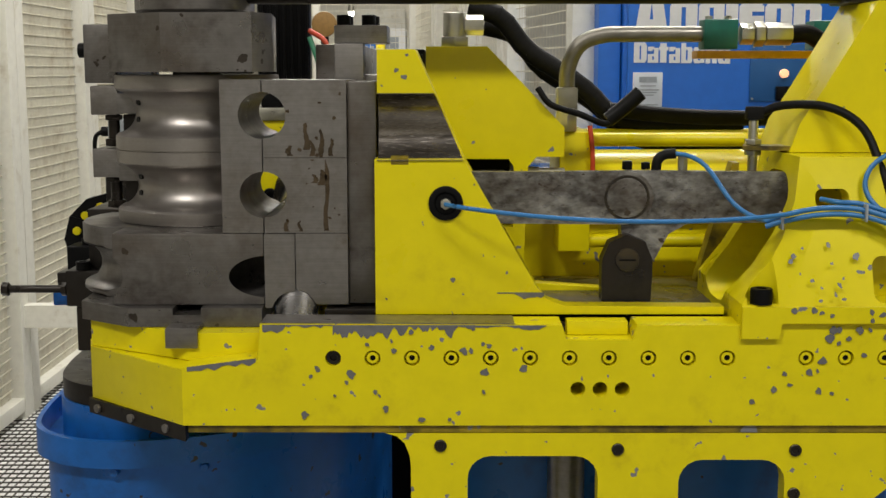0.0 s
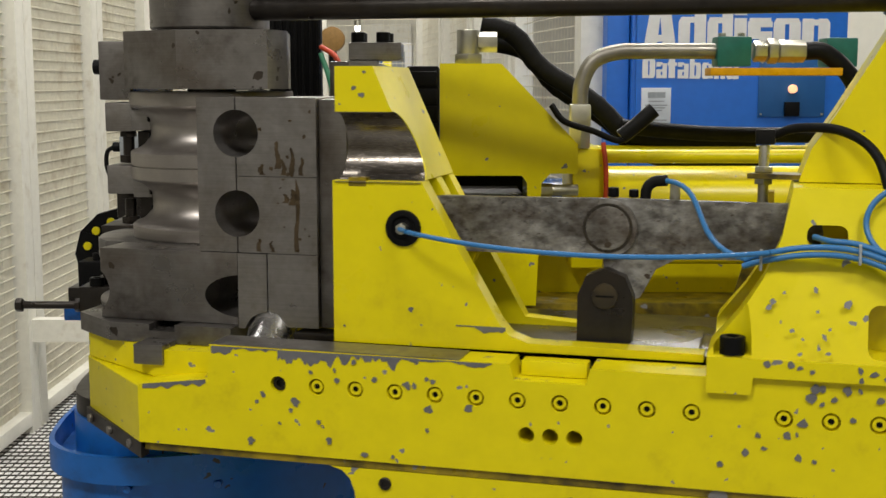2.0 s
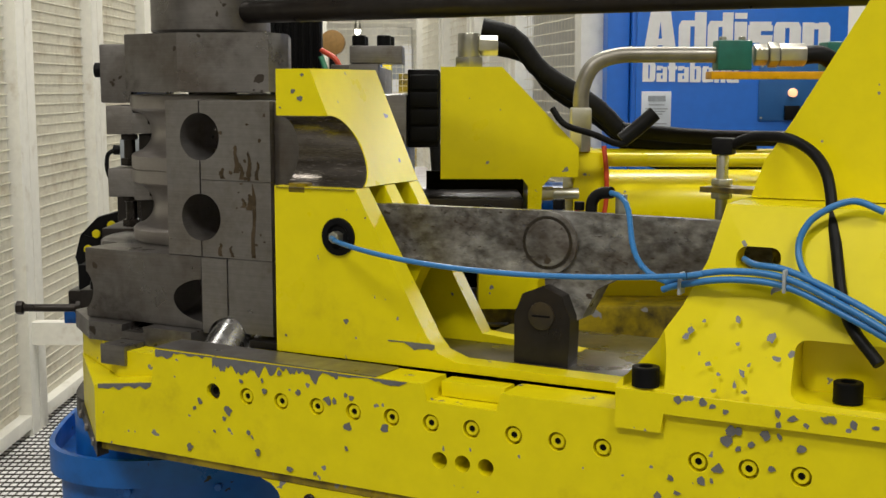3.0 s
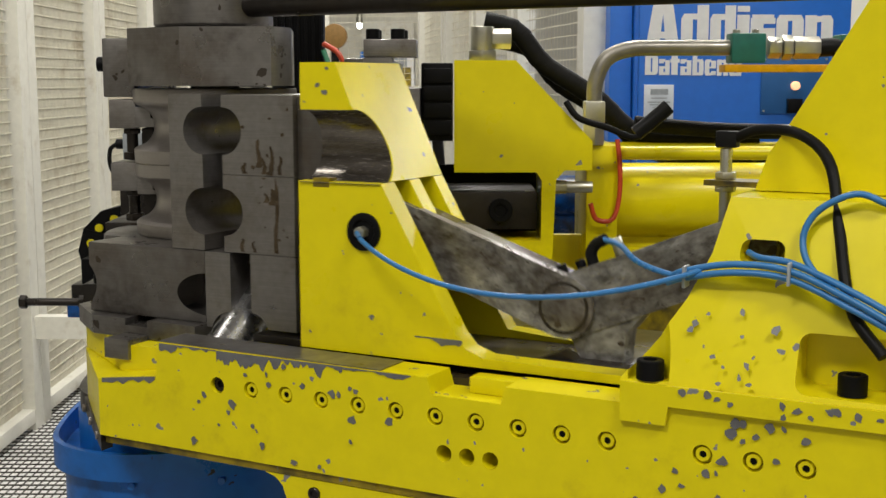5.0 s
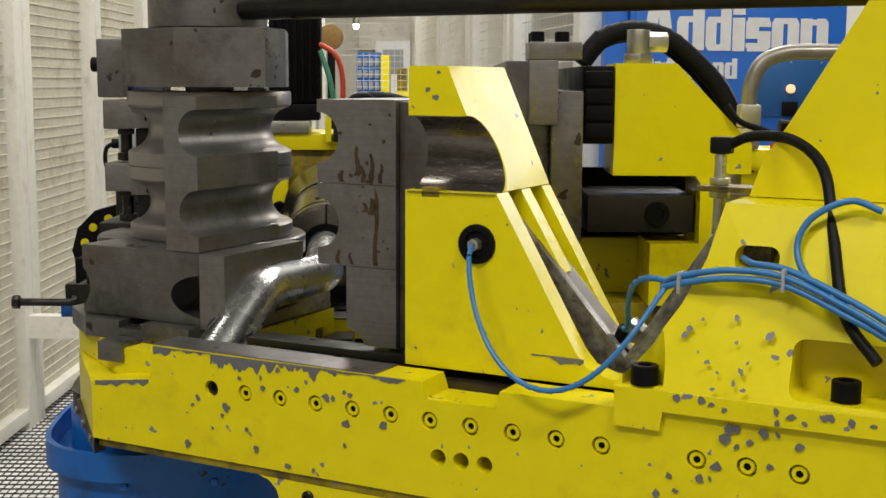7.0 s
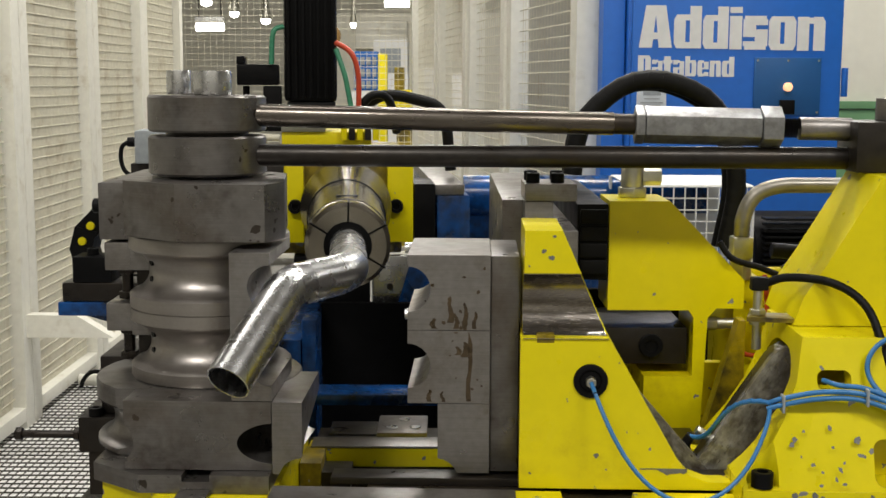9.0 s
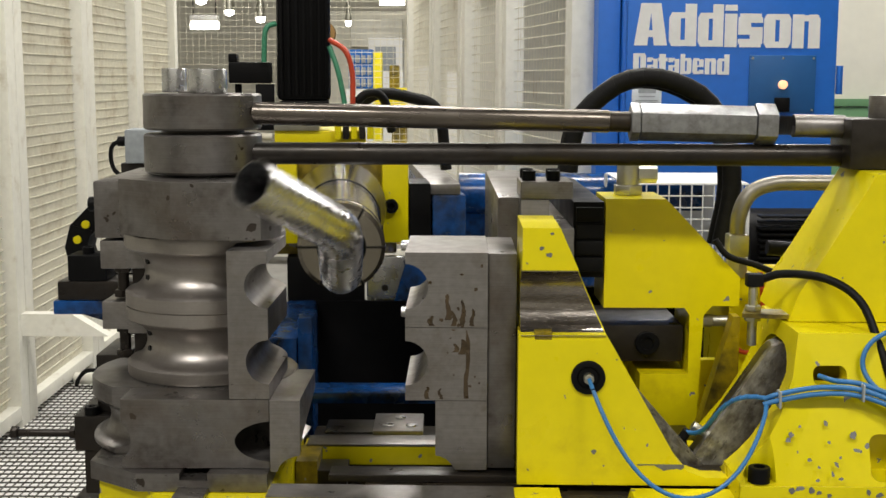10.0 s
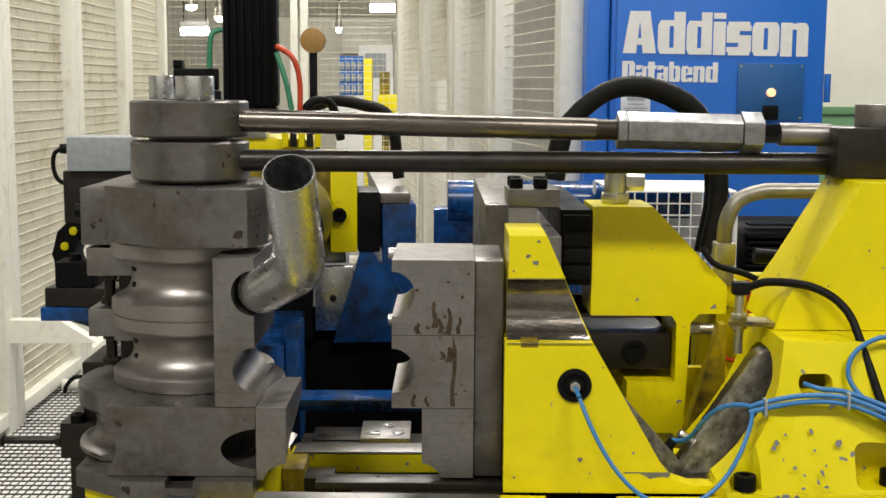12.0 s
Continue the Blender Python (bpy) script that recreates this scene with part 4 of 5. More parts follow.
second_hose = thing("hydraulic_hose", "thick black hydraulic hose lying behind the first", "hose")
second_pieces = []
for k in range(NH):
    second_pieces.append(part("hose_piece", add_sweep(bmesh.new(), [(-0.004, 0, 0), (0.012, 0, 0), (0.030, 0, 0)], 0.0150, 16), M_RUBBER, second_hose))

# ---- bend die on the post ----
die = thing("bend_die", "stack of turned steel bend dies with a ground insert", "bending die")


def build_die():
    rf, rg = 0.117, 0.119
    prof = [(0.05, 1.2815), (rf, 1.2815), (rf + 0.001, 1.284)]
    for zc in (Z2, Z1):
        prof += [(rf + 0.001, zc - 0.034), (rf - 0.002, zc - 0.0312)]
        for i in range(1, 16):
            a = -math.pi / 2 + math.pi * i / 16
            prof.append((rg - 0.0305 * math.cos(a), zc + 0.0305 * math.sin(a)))
        prof += [(rf - 0.002, zc + 0.0312), (rf + 0.001, zc + 0.034)]
        if zc == Z2:
            prof += [(rf + 0.001, 1.3836), (rf - 0.0012, 1.3842), (rf - 0.0012, 1.3852), (rf + 0.001, 1.3858)]
    prof += [(rf + 0.001, 1.488), (rf, 1.4905), (0.05, 1.4905)]
    part("grooved_die", add_lathe(bmesh.new(), prof, n=96), M_DIE, die, "turned bend die with two polished round grooves", 40)
    pts = [(0.0646, 1.2812), (0.119, 1.2812)] + half_round(0.119, Z2, TR, -1) + [(0.119, 1.3815), (0.119, 1.3825)] + half_round(0.119, Z1, TR, -1) + [(0.119, 1.4845), (0.0646, 1.4845)]
    part("insert", prism(pts, -0.181, 0.0, w=0.0008), M_STEEL, die, "ground steel grip insert with half-round grooves")
    # lower die, cut flat in front
    R = 0.152
    prof = [(0.03, 1.184), (R - 0.002, 1.184), (R, 1.186), (R, Z3 - 0.0325), (R - 0.003, Z3 - 0.0308)]
    for i in range(1, 16):
        a = -math.pi / 2 + math.pi * i / 16
        prof.append((0.1575 - 0.0308 * math.cos(a), Z3 + 0.0308 * math.sin(a)))
    prof += [(R - 0.003, Z3 + 0.0308), (R, Z3 + 0.0325), (R, 1.2785), (R - 0.002, 1.2805), (0.03, 1.2805)]
    bm = add_lathe(bmesh.new(), prof, (-0.018, 0), n=96)
    low = part("lower_die", bm, M_PLATE, die, "large lower bend die milled flat in front", 40)
    cut_with(low, [add_box(bmesh.new(), -0.3, 0.3, -0.4, -0.118, 1.1, 1.4)])
    body = part("lower_block", box(-0.085, 0.1188, -0.182, -0.03, 1.1835, 1.2803, 0.002), M_PLATE, die, "flat-milled steel block under the dies")
    cut_with(body, [add_cyl(bmesh.new(), (0.129 + 0.0866, -0.232, Z3), (0.129 - 0.0866, -0.132, Z3), 0.029, None, 32), add_cyl(bmesh.new(), (-0.140, -0.35, Z3), (-0.07, 0.0, Z3), 0.034, None, 32)])
    pts = [(0.1195, 1.1795), (0.134, 1.1795), (0.146, 1.184), (0.155, 1.192), (0.1605, 1.205), (0.1605, 1.2798), (0.1195, 1.2798)]
    li = part("lower_insert", prism(pts, -0.182, 0.0, w=0.0008), M_STEEL, die, "ground steel lower grip insert")
    cut_with(li, [tube_pocket(), add_cyl(bmesh.new(), (0.158, -0.3, 1.171), (0.158, -0.10, 1.171), 0.0305, None, 32)])
    base = [(0.118, -0.205), (-0.06, -0.205), (-0.138, -0.15), (-0.142, 0.05), (-0.08, 0.137), (0.118, 0.137)]
    bp = part("base_plate", prism(base, 1.158, 1.183, "z", 0.002), M_PLATE, die, "grey steel base plate with a keyway")
    cut_with(bp, [add_box(bmesh.new(), -0.001, 0.037, -0.3, 0.2, 1.174, 1.2)])
    part("key", box(-0.003, 0.039, -0.2445, -0.206, 1.1375, 1.164, 0.001), M_PLATE, die)
    for zc in (Z1, Z2):
        for dz in (0.016, -0.012):
            a = radians(218 if dz > 0 else 214)
            r = rg - 0.0305 * math.cos(math.asin(dz / 0.0305))
            p = Vector((r * math.cos(a), r * math.sin(a), zc + dz))
            n_ = Vector((math.cos(a), math.sin(a), 0))
            part("screw_hole", add_cyl(bmesh.new(), p - n_ * 0.006, p + n_ * 0.0008, 0.006, None, 14), M_BLACK, die)


build_die()

# ---- post top and wiper holder, which only rise and sink ----
post = thing("bending_post", "angular grey steel cap plate on the bending post", "machine head")


def build_post():
    plan = [(-0.118, -0.02), (-0.105, -0.085), (-0.018, -0.150), (0.104, -0.150), (0.124, -0.10), (0.108, 0.06), (0.04, 0.14), (-0.118, 0.12)]
    part("cap_plate", prism(plan, 1.4945, 1.5735, "z", 0.003), M_PLATE, post, "faceted worn steel cap plate")
    part("side_block", box(-0.165, -0.119, 0.0, 0.28, 1.478, 1.563, 0.003), M_PLATE, post)
    cap_screw("bolt", (-0.166, 0.03, 1.526), (-1, 0, 0), 0.011, 0.014, M_BLACK, post, "black socket bolt")
    part("spindle", cyl((0, 0, 1.4), (0, 0, 1.695), 0.035, 32), M_STEEL, post)
    part("stud", cyl((-0.045, 0.02, 1.693), (-0.045, 0.02, 1.728), 0.018, 20), M_CHROME, post)
    part("stud_nut", cyl((0.012, -0.02, 1.693), (0.012, -0.02, 1.727), 0.028, 28), M_CHROME, post)
    # wiper holder: clamped blocks with two upright screws
    for z0, z1 in ((1.432, 1.474), (1.340, 1.382)):
        part("holder_block", box(-0.158, -0.118, 0.0, 0.10, z0, z1, 0.002), M_STEEL, post, "rough sawn steel wiper block")
        part("holder_block", box(-0.117, -0.078, -0.012, 0.09, z0 - 0.004 if z0 < 1.4 else z0 + 0.002, z1 - 0.010, 0.002), M_STEEL, post, "rough sawn steel wiper block")
    for z0, z1 in ((1.384, 1.432), (1.292, 1.340)):
        part("jack_screw", cyl((-0.132, 0.03, z0), (-0.132, 0.03, z1), 0.0085, 16), M_DARK, post)
        part("jack_nut", hexbar((-0.132, 0.03, z0 + 0.001), (-0.132, 0.03, z0 + 0.012), 0.014), M_DARK, post)
        part("jack_nut", hexbar((-0.132, 0.03, z1 - 0.009), (-0.132, 0.03, z1 - 0.001), 0.013), M_DARK, post)
        part("spacer_block", box(-0.116, -0.07, 0.02, 0.09, z0, z1, 0.002), M_DARK, post)
    part("holder_body", box(-0.222, -0.15, 0.05, 0.20, 1.136, 1.192, 0.003), M_DARK, post, "black oily holder bracket")
    part("holder_foot", box(-0.209, -0.15, 0.055, 0.2, 1.065, 1.1355, 0.003), M_DARK, post)
    part("holder_top", box(-0.19, -0.13, 0.07, 0.2, 1.1925, 1.285, 0.003), M_DARK, post)
    cap_screw("bolt", (-0.196, 0.06, 1.1925), (0, 0, 1), 0.0115, 0.013, M_BLACK, post)
    part("adjust_bolt", cyl((-0.2225, 0.06, 1.162), (-0.312, 0.06, 1.162), 0.006, 16), M_DARK, post, "long black adjusting bolt")
    part("bolt_head", hexbar((-0.3125, 0.06, 1.162), (-0.323, 0.06, 1.162), 0.011), M_DARK, post)
    part("lock_nut", hexbar((-0.2225, 0.06, 1.162), (-0.231, 0.06, 1.162), 0.011), M_DARK, post)


build_post()

# blue drum housing that carries the post
drum = thing("drum_housing", "bright blue drum housing with a raised rim and oily top", "machine base")


def build_drum():
    shape = [(-0.295, 0.55), (-0.295, 0.30), (-0.288, 0.12), (-0.262, 0.01), (-0.19, -0.052), (-0.09, -0.062), (0.05, -0.012), (0.17, 0.10), (0.245, 0.26), (0.27, 0.42), (0.27, 0.55)]
    curve = [(p.x, p.y) for p in smooth_path([(x, y, 0) for x, y in shape], 6)]

    def band(grow, z0, z1):
        k = 1 + grow / 0.28
        return add_prism(bmesh.new(), [(-0.015 + (x + 0.015) * k, 0.3 + (y - 0.3) * k) for x, y in curve], z0, z1, "z")
    part("drum", band(-0.014, 0.02, 0.913), M_BLUE, drum, "blue rounded drum wall", 40)
    rim = part("rim", band(0.0, 0.914, 0.956), M_BLUE, drum, "thin raised blue rim", 40)
    cut_with(rim, [band(-0.007, 0.920, 1.1)])
    part("collar", band(-0.034, 0.9205, 0.992), M_BLUE, drum, "oil-streaked blue collar", 40)
    part("top_plate", band(-0.037, 0.9925, 1.024), M_DARK, drum, "oily dark steel top plate", 40)
    for x, y in ((-0.13, -0.045), (0.0, -0.02)):
        part("rivet", cyl((x, y, 0.905), (x, y - 0.012, 0.905), 0.006, 10, 0.001), M_BLUE, drum)


build_drum()

# ---- pressure die slide ----
pd = thing("pressure_die_slide", "yellow pressure die slide with hydraulic cylinder and hoses", "machine slide")
PY = 0.07


def build_pd():
    o = -0.263
    def P(pts):
        return [(x + o, z) for x, z in pts]
    br = part("bracket", prism(P([(0.596, 1.362), (0.596, 1.532), (0.689, 1.532), (0.807, 1.41), (0.807, 1.365), (0.765, 1.365), (0.752, 1.350), (0.745, 1.16), (0.655, 1.16), (0.655, 1.257), (0.73, 1.257), (0.73, 1.350), (0.722, 1.362)]), PY, PY + 0.12, w=0.003), M_YELC, pd, "yellow gusseted bracket")
    part("rail_block", box(0.56 + o, 0.725 + o, PY + 0.02, PY + 0.2, 1.272, 1.330, 0.002), M_DARK, pd, "dark ground guide block")
    cap_screw("bolt", (0.668 + o, PY + 0.0195, 1.302), (0, -1, 0), 0.019, 0.006, M_BLACK, pd)
    # Black sheet painted in for the shade inside the bracket's window.
    part("void_panel", box(0.57 + o, 0.75 + o, PY + 0.205, PY + 0.22, 1.16, 1.36, 0), M_VOID, pd)
    # Black block and bars stand for a shaded gap beside the bracket.
    part("gap_block", box(0.546 + o, 0.594 + o, PY - 0.005, PY + 0.45, 1.41, 1.528, 0.003), M_BLACK, pd, "black block standing for the dark gap beside the bracket")
    for k in range(4):
        part("gap_bar", box(0.55 + o, 0.592 + o, PY - 0.012, PY - 0.0055, 1.42 + 0.026 * k, 1.442 + 0.026 * k, 0.002), M_BLACK, pd)
    part("die_block", box(0.497 + o, 0.545 + o, PY - 0.035, PY + 0.4, 1.26, 1.49, 0.003), M_PLATE, pd, "grey steel pressure die block")
    part("pressure_die", box(0.43 + o, 0.496 + o, PY - 0.01, PY + 0.55, 1.26, 1.535, 0.003), M_PLATE, pd, "long grey steel pressure die")
    part("clamp_bar", box(0.462 + o, 0.54 + o, PY - 0.05, PY + 0.05, 1.536, 1.562, 0.002), M_STEEL, pd)
    part("clamp_leg", box(0.462 + o, 0.505 + o, PY - 0.052, PY - 0.0105, 1.44, 1.5355, 0.002), M_STEEL, pd)
    for x, y in ((0.475, -0.03), (0.512, -0.03), (0.475, 0.02), (0.515, 0.02)):
        cap_screw("bolt", (x + o, PY + y, 1.5625), (0, 0, 1), 0.0105, 0.015, M_BLACK, pd, "black socket bolt")
    # hydraulic cylinder behind
    x0 = 0.80 + o
    part("cylinder_head", box(x0 + 0.005, x0 + 0.055, PY + 0.06, PY + 0.24, 1.21, 1.40, 0.003), M_YELC, pd)
    part("cylinder_barrel", cyl((x0 + 0.055, PY + 0.15, 1.305), (x0 + 0.42, PY + 0.15, 1.305), 0.062, 40), M_YELC, pd, "yellow hydraulic cylinder barrel")
    for y, z in ((0.08, 1.387), (0.08, 1.225), (0.22, 1.387), (0.22, 1.225)):
        part("tie_bar", cyl((x0 + 0.055, PY + y, z), (x0 + 0.42, PY + y, z), 0.011, 16), M_YELC, pd)
    part("end_head", box(x0 + 0.42, x0 + 0.48, PY + 0.06, PY + 0.24, 1.21, 1.40, 0.003), M_YELC, pd)
    part("port_fitting", hexbar((x0 - 0.055, PY + 0.02, 1.338), (x0 - 0.03, PY + 0.02, 1.338), 0.011), M_ZINC, pd)
    part("port_hose_end", cyl((x0 - 0.03, PY + 0.02, 1.338), (x0 + 0.01, PY + 0.02, 1.338), 0.009, 16), M_ZINC, pd)
    hose("red_wire", [(x0 + 0.052, PY + 0.055, 1.41), (x0 + 0.056, PY + 0.05, 1.37), (x0 + 0.056, PY + 0.05, 1.32), (x0 + 0.045, PY + 0.045, 1.285), (x0 + 0.02, PY + 0.045, 1.285), (x0 + 0.01, PY + 0.045, 1.31)], 0.004, M_RED, pd)
    # pipe elbow, nuts and hoses above it
    part("elbow_block", box(x0 + 0.0, x0 + 0.032, PY + 0.05, PY + 0.085, 1.434, 1.470, 0.004), M_ZINC, pd, "zinc pipe elbow")
    part("elbow_nut", hexbar((x0 + 0.016, PY + 0.067, 1.401), (x0 + 0.016, PY + 0.067, 1.433), 0.018), M_ZINC, pd)
    hose("hydraulic_pipe", [(x0 + 0.016, PY + 0.067, 1.46), (x0 + 0.018, PY + 0.067, 1.50), (x0 + 0.035, PY + 0.067, 1.535), (x0 + 0.07, PY + 0.067, 1.55), (x0 + 0.12, PY + 0.067, 1.552), (x0 + 0.25, PY + 0.067, 1.552)], 0.0125, M_PIPE, pd, "bent grey hydraulic pipe", 16)
    part("pipe_clamp", box(x0 + 0.225, x0 + 0.278, PY + 0.045, PY + 0.09, 1.528, 1.574, 0.003), M_GREENF, pd, "green pipe clamp")
    part("clamp_strip", box(x0 + 0.215, x0 + 0.42, PY + 0.045, PY + 0.09, 1.514, 1.526, 0.002), M_ORANGE, pd)
    for x in (0.236, 0.266):
        part("clamp_bolt", cyl((x0 + x, PY + 0.067, 1.5745), (x0 + x, PY + 0.067, 1.580), 0.006, 10, 0.001), M_ZINC, pd)
    for a, b, r in ((0.285, 0.305, 0.017), (0.307, 0.322, 0.020), (0.324, 0.365, 0.018)):
        part("hose_nut", hexbar((x0 + a, PY + 0.067, 1.552), (x0 + b, PY + 0.067, 1.552), r), M_ZINC, pd)
    hose("hydraulic_hose", [(x0 + 0.362, PY + 0.067, 1.552), (x0 + 0.40, PY + 0.067, 1.548), (x0 + 0.45, PY + 0.08, 1.50), (x0 + 0.47, PY + 0.1, 1.42)], 0.0145, M_RUBBER, pd)
    part("pipe_clamp", box(x0 + 0.41, x0 + 0.46, PY + 0.1, PY + 0.15, 1.528, 1.574, 0.003), M_GREENF, pd, "green pipe clamp")
    part("top_fitting", hexbar((0.640 + o, PY + 0.07, 1.5325), (0.640 + o, PY + 0.07, 1.548), 0.024), M_ZINC, pd)
    part("top_tee", cyl((0.640 + o, PY + 0.07, 1.548), (0.640 + o, PY + 0.07, 1.585), 0.018, 20), M_ZINC, pd)
    part("tee_side", hexbar((0.655 + o, PY + 0.07, 1.566), (0.685 + o, PY + 0.07, 1.566), 0.016), M_ZINC, pd)
    hose("black_cable", [(0.765 + o, PY - 0.005, 1.47), (0.785 + o, PY - 0.01, 1.445), (0.83 + o, PY + 0.0, 1.43), (0.87 + o, PY + 0.01, 1.415), (0.895 + o, PY + 0.03, 1.425)], 0.005, M_RUBBER, pd)
    hose("cable_boot", [(0.875 + o, PY + 0.02, 1.42), (0.90 + o, PY + 0.02, 1.44), (0.925 + o, PY + 0.02, 1.462)], 0.012, M_RUBBER, pd)
    hose("black_cable", [(x0 + 0.10, PY + 0.2, 1.43), (x0 + 0.25, PY + 0.2, 1.418), (x0 + 0.45, PY + 0.2, 1.415)], 0.013, M_RUBBER, pd)
    part("slide_foot", box(0.60 + o, 1.2 + o, PY + 0.03, PY + 0.26, 1.10, 1.159, 0.004), M_YELD, pd)


build_pd()

# bed under the pressure die, sinking with the head
bed = thing("machine_bed", "grimy yellow head bed with steel guide rails", "machine bed")


def build_bed():
    part("bed_casting", box(0.126, 1.25, 0.11, 0.34, 1.0, 1.095, 0.004), M_PIT, bed, "oily dark bed casting")
    part("front_rail", box(0.13, 0.44, 0.10, 0.15, 1.098, 1.129, 0.003), M_YEL, bed, "oil-stained yellow cross rail")
    part("rail_top", box(0.135, 0.44, 0.099, 0.151, 1.1295, 1.133, 0.001), M_STEEL, bed)
    part("guide", box(0.14, 0.235, 0.17, 0.21, 1.0955, 1.118, 0.002), M_DARK, bed)
    part("guide_plate", box(0.235, 0.32, 0.2, 0.31, 1.112, 1.126, 0.002), M_STEEL, bed, "drilled grey steel plate")
    for x, y in ((0.26, 0.23), (0.30, 0.23), (0.28, 0.28)):
        part("screw", cyl((x, y, 1.1262), (x, y, 1.128), 0.010, 16, 0.001), M_CHROME, bed)
    part("cross_guide", box(0.15, 0.234, 0.24, 0.32, 1.096, 1.112, 0.002), M_DARK, bed)
    part("stop_block", box(0.16, 0.205, 0.02, 0.08, 1.085, 1.115, 0.002), M_DARK, bed)
    part("back_wall", box(0.45, 1.25, 0.20, 0.22, 1.096, 1.250, 0.003), M_YEL, bed)
    part("web", box(0.126, 0.16, 0.02, 0.11, 1.03, 1.13, 0.003), M_YELD, bed)


build_bed()

# ---- carriage with motor and chuck ----
car = thing("carriage", "tube carriage with black motor and yellow gear housing", "machine carriage")
AX, AZ = 0.0, 1.222
YAW = 4.9


def build_carriage():
    part("gear_housing", box(-0.15, 0.13, 1.02, 1.30, 1.10, 1.345, 0.006), M_YELD, car, "oily yellow gear housing")
    part("top_plate", box(-0.145, 0.06, 1.0, 1.25, 1.3455, 1.383, 0.003), M_YELC, car)
    part("motor_flange", box(-0.145, -0.045, 0.99, 1.18, 1.3835, 1.412, 0.003), M_ZINC, car)
    part("motor_neck", box(-0.132, -0.022, 1.005, 1.13, 1.4125, 1.45, 0.004), M_BLACK, car)
    mt = part("motor", bevelled(add_box(bmesh.new(), -0.138, -0.018, 1.01, 1.135, 1.4505, 1.96), 0.012), M_BLACK, car, "tall black finned servo motor")
    for k in range(7):
        x = -0.130 + 0.0168 * k
        part("fin", box(x, x + 0.006, 1.0, 1.0095, 1.46, 1.94, 0.001), M_BLACK, mt)
    part("solenoid", box(-0.244, -0.15, 1.0, 1.06, 1.488, 1.535, 0.004), M_BLACK, car, "black solenoid plug")
    part("solenoid_block", box(-0.244, -0.225, 1.0, 1.06, 1.535, 1.553, 0.002), M_BLACK, car)
    part("solenoid_coil", box(-0.185, -0.145, 1.0, 1.05, 1.384, 1.487, 0.003), M_BLACK, car)
    part("solenoid_stem", cyl((-0.225, 1.03, 1.40), (-0.225, 1.03, 1.487), 0.008, 12), M_BLACK, car)
    bx = part("junction_box", box(-0.467, -0.332, 0.95, 1.05, 1.314, 1.388, 0.005), M_BOX, car, "small grey junction box")
    part("box_gland", cyl((-0.468, 1.0, 1.36), (-0.490, 1.0, 1.36), 0.011, 14), M_BLACK, bx)
    hose("box_cable", [(-0.488, 1.0, 1.36), (-0.503, 1.0, 1.348), (-0.505, 1.0, 1.315), (-0.49, 1.0, 1.288), (-0.44, 1.0, 1.275)], 0.005, M_RUBBER, bx)
    part("box_stand", box(-0.48, -0.14, 0.97, 1.05, 1.20, 1.3135, 0.003), M_DARK, car)
    hose("grey_cable", [(-0.35, 0.98, 1.34), (-0.33, 0.98, 1.36), (-0.28, 0.99, 1.375), (-0.15, 1.0, 1.37)], 0.008, M_MESH, car)
    part("cross_slide", box(0.21, 0.288, 1.0, 1.9, 0.98, 1.237, 0.006), M_BLUEO, car, "oily blue cross slide")
    part("slide_rail", box(0.205, 0.275, 1.0, 1.9, 1.2375, 1.262, 0.003), M_STEEL, car)
    part("slide_wedge", prism([(0.10, 0.93), (0.27, 0.93), (0.255, 1.04), (0.19, 1.13), (0.16, 1.13)], 0.96, 0.995, w=0.004), M_BLUEO, car)
    # Chrome plate added in place of silver glints below the carriage.
    part("glint_plate", box(0.06, 0.146, 0.97, 0.998, 0.955, 1.10, 0.003), M_CHROME, car, "bright steel plate standing for silver glints")
    part("under_block", box(-0.12, 0.055, 0.98, 1.3, 0.93, 1.099, 0.003), M_BLACK, car)
    part("plate_screw", cyl((0.10, 0.969, 1.03), (0.10, 0.96, 1.03), 0.008, 10), M_DARK, car)
    for s in (-1, 1):
        part("bearing_ear", box(AX + s * 0.125 - 0.03, AX + s * 0.125 + 0.03, 0.98, 1.019, 1.13, 1.33, 0.005), M_YELC, car)
        cap_screw("bolt", (AX + s * 0.115, 0.9795, 1.215), (0, -1, 0), 0.016, 0.018, M_BLACK, car)
    part("drive_block", box(0.157, 0.206, 0.985, 1.15, 1.13, 1.265, 0.004), M_BLACK, car)
    hose("red_wire", [(-0.02, 1.0, 1.585), (0.015, 0.98, 1.56), (0.03, 0.98, 1.51), (0.03, 0.98, 1.43)], 0.006, M_RED, car)
    hose("green_wire", [(-0.02, 0.99, 1.57), (0.0, 0.98, 1.51), (0.015, 0.98, 1.43)], 0.006, M_GREENW, car)
    hose("green_wire", [(-0.138, 1.0, 1.62), (-0.16, 0.99, 1.605), (-0.165, 0.99, 1.535)], 0.006, M_GREENW, car)
    hose("black_hose", [(0.02, 1.0, 1.42), (0.06, 1.0, 1.465), (0.10, 1.02, 1.455), (0.12, 1.05, 1.38)], 0.010, M_RUBBER, car)
    hose("black_hose", [(0.03, 1.2, 1.42), (0.09, 1.2, 1.462), (0.17, 1.2, 1.455), (0.24, 1.2, 1.42), (0.26, 1.2, 1.28)], 0.014, M_RUBBER, car)
    for k in range(5):
        part("valve", box(-0.01 + 0.018 * k, 0.004 + 0.018 * k, 0.975, 0.999, 1.365, 1.425 - 0.012 * (k % 2), 0.002), M_DARK if k % 2 else M_YELC, car)
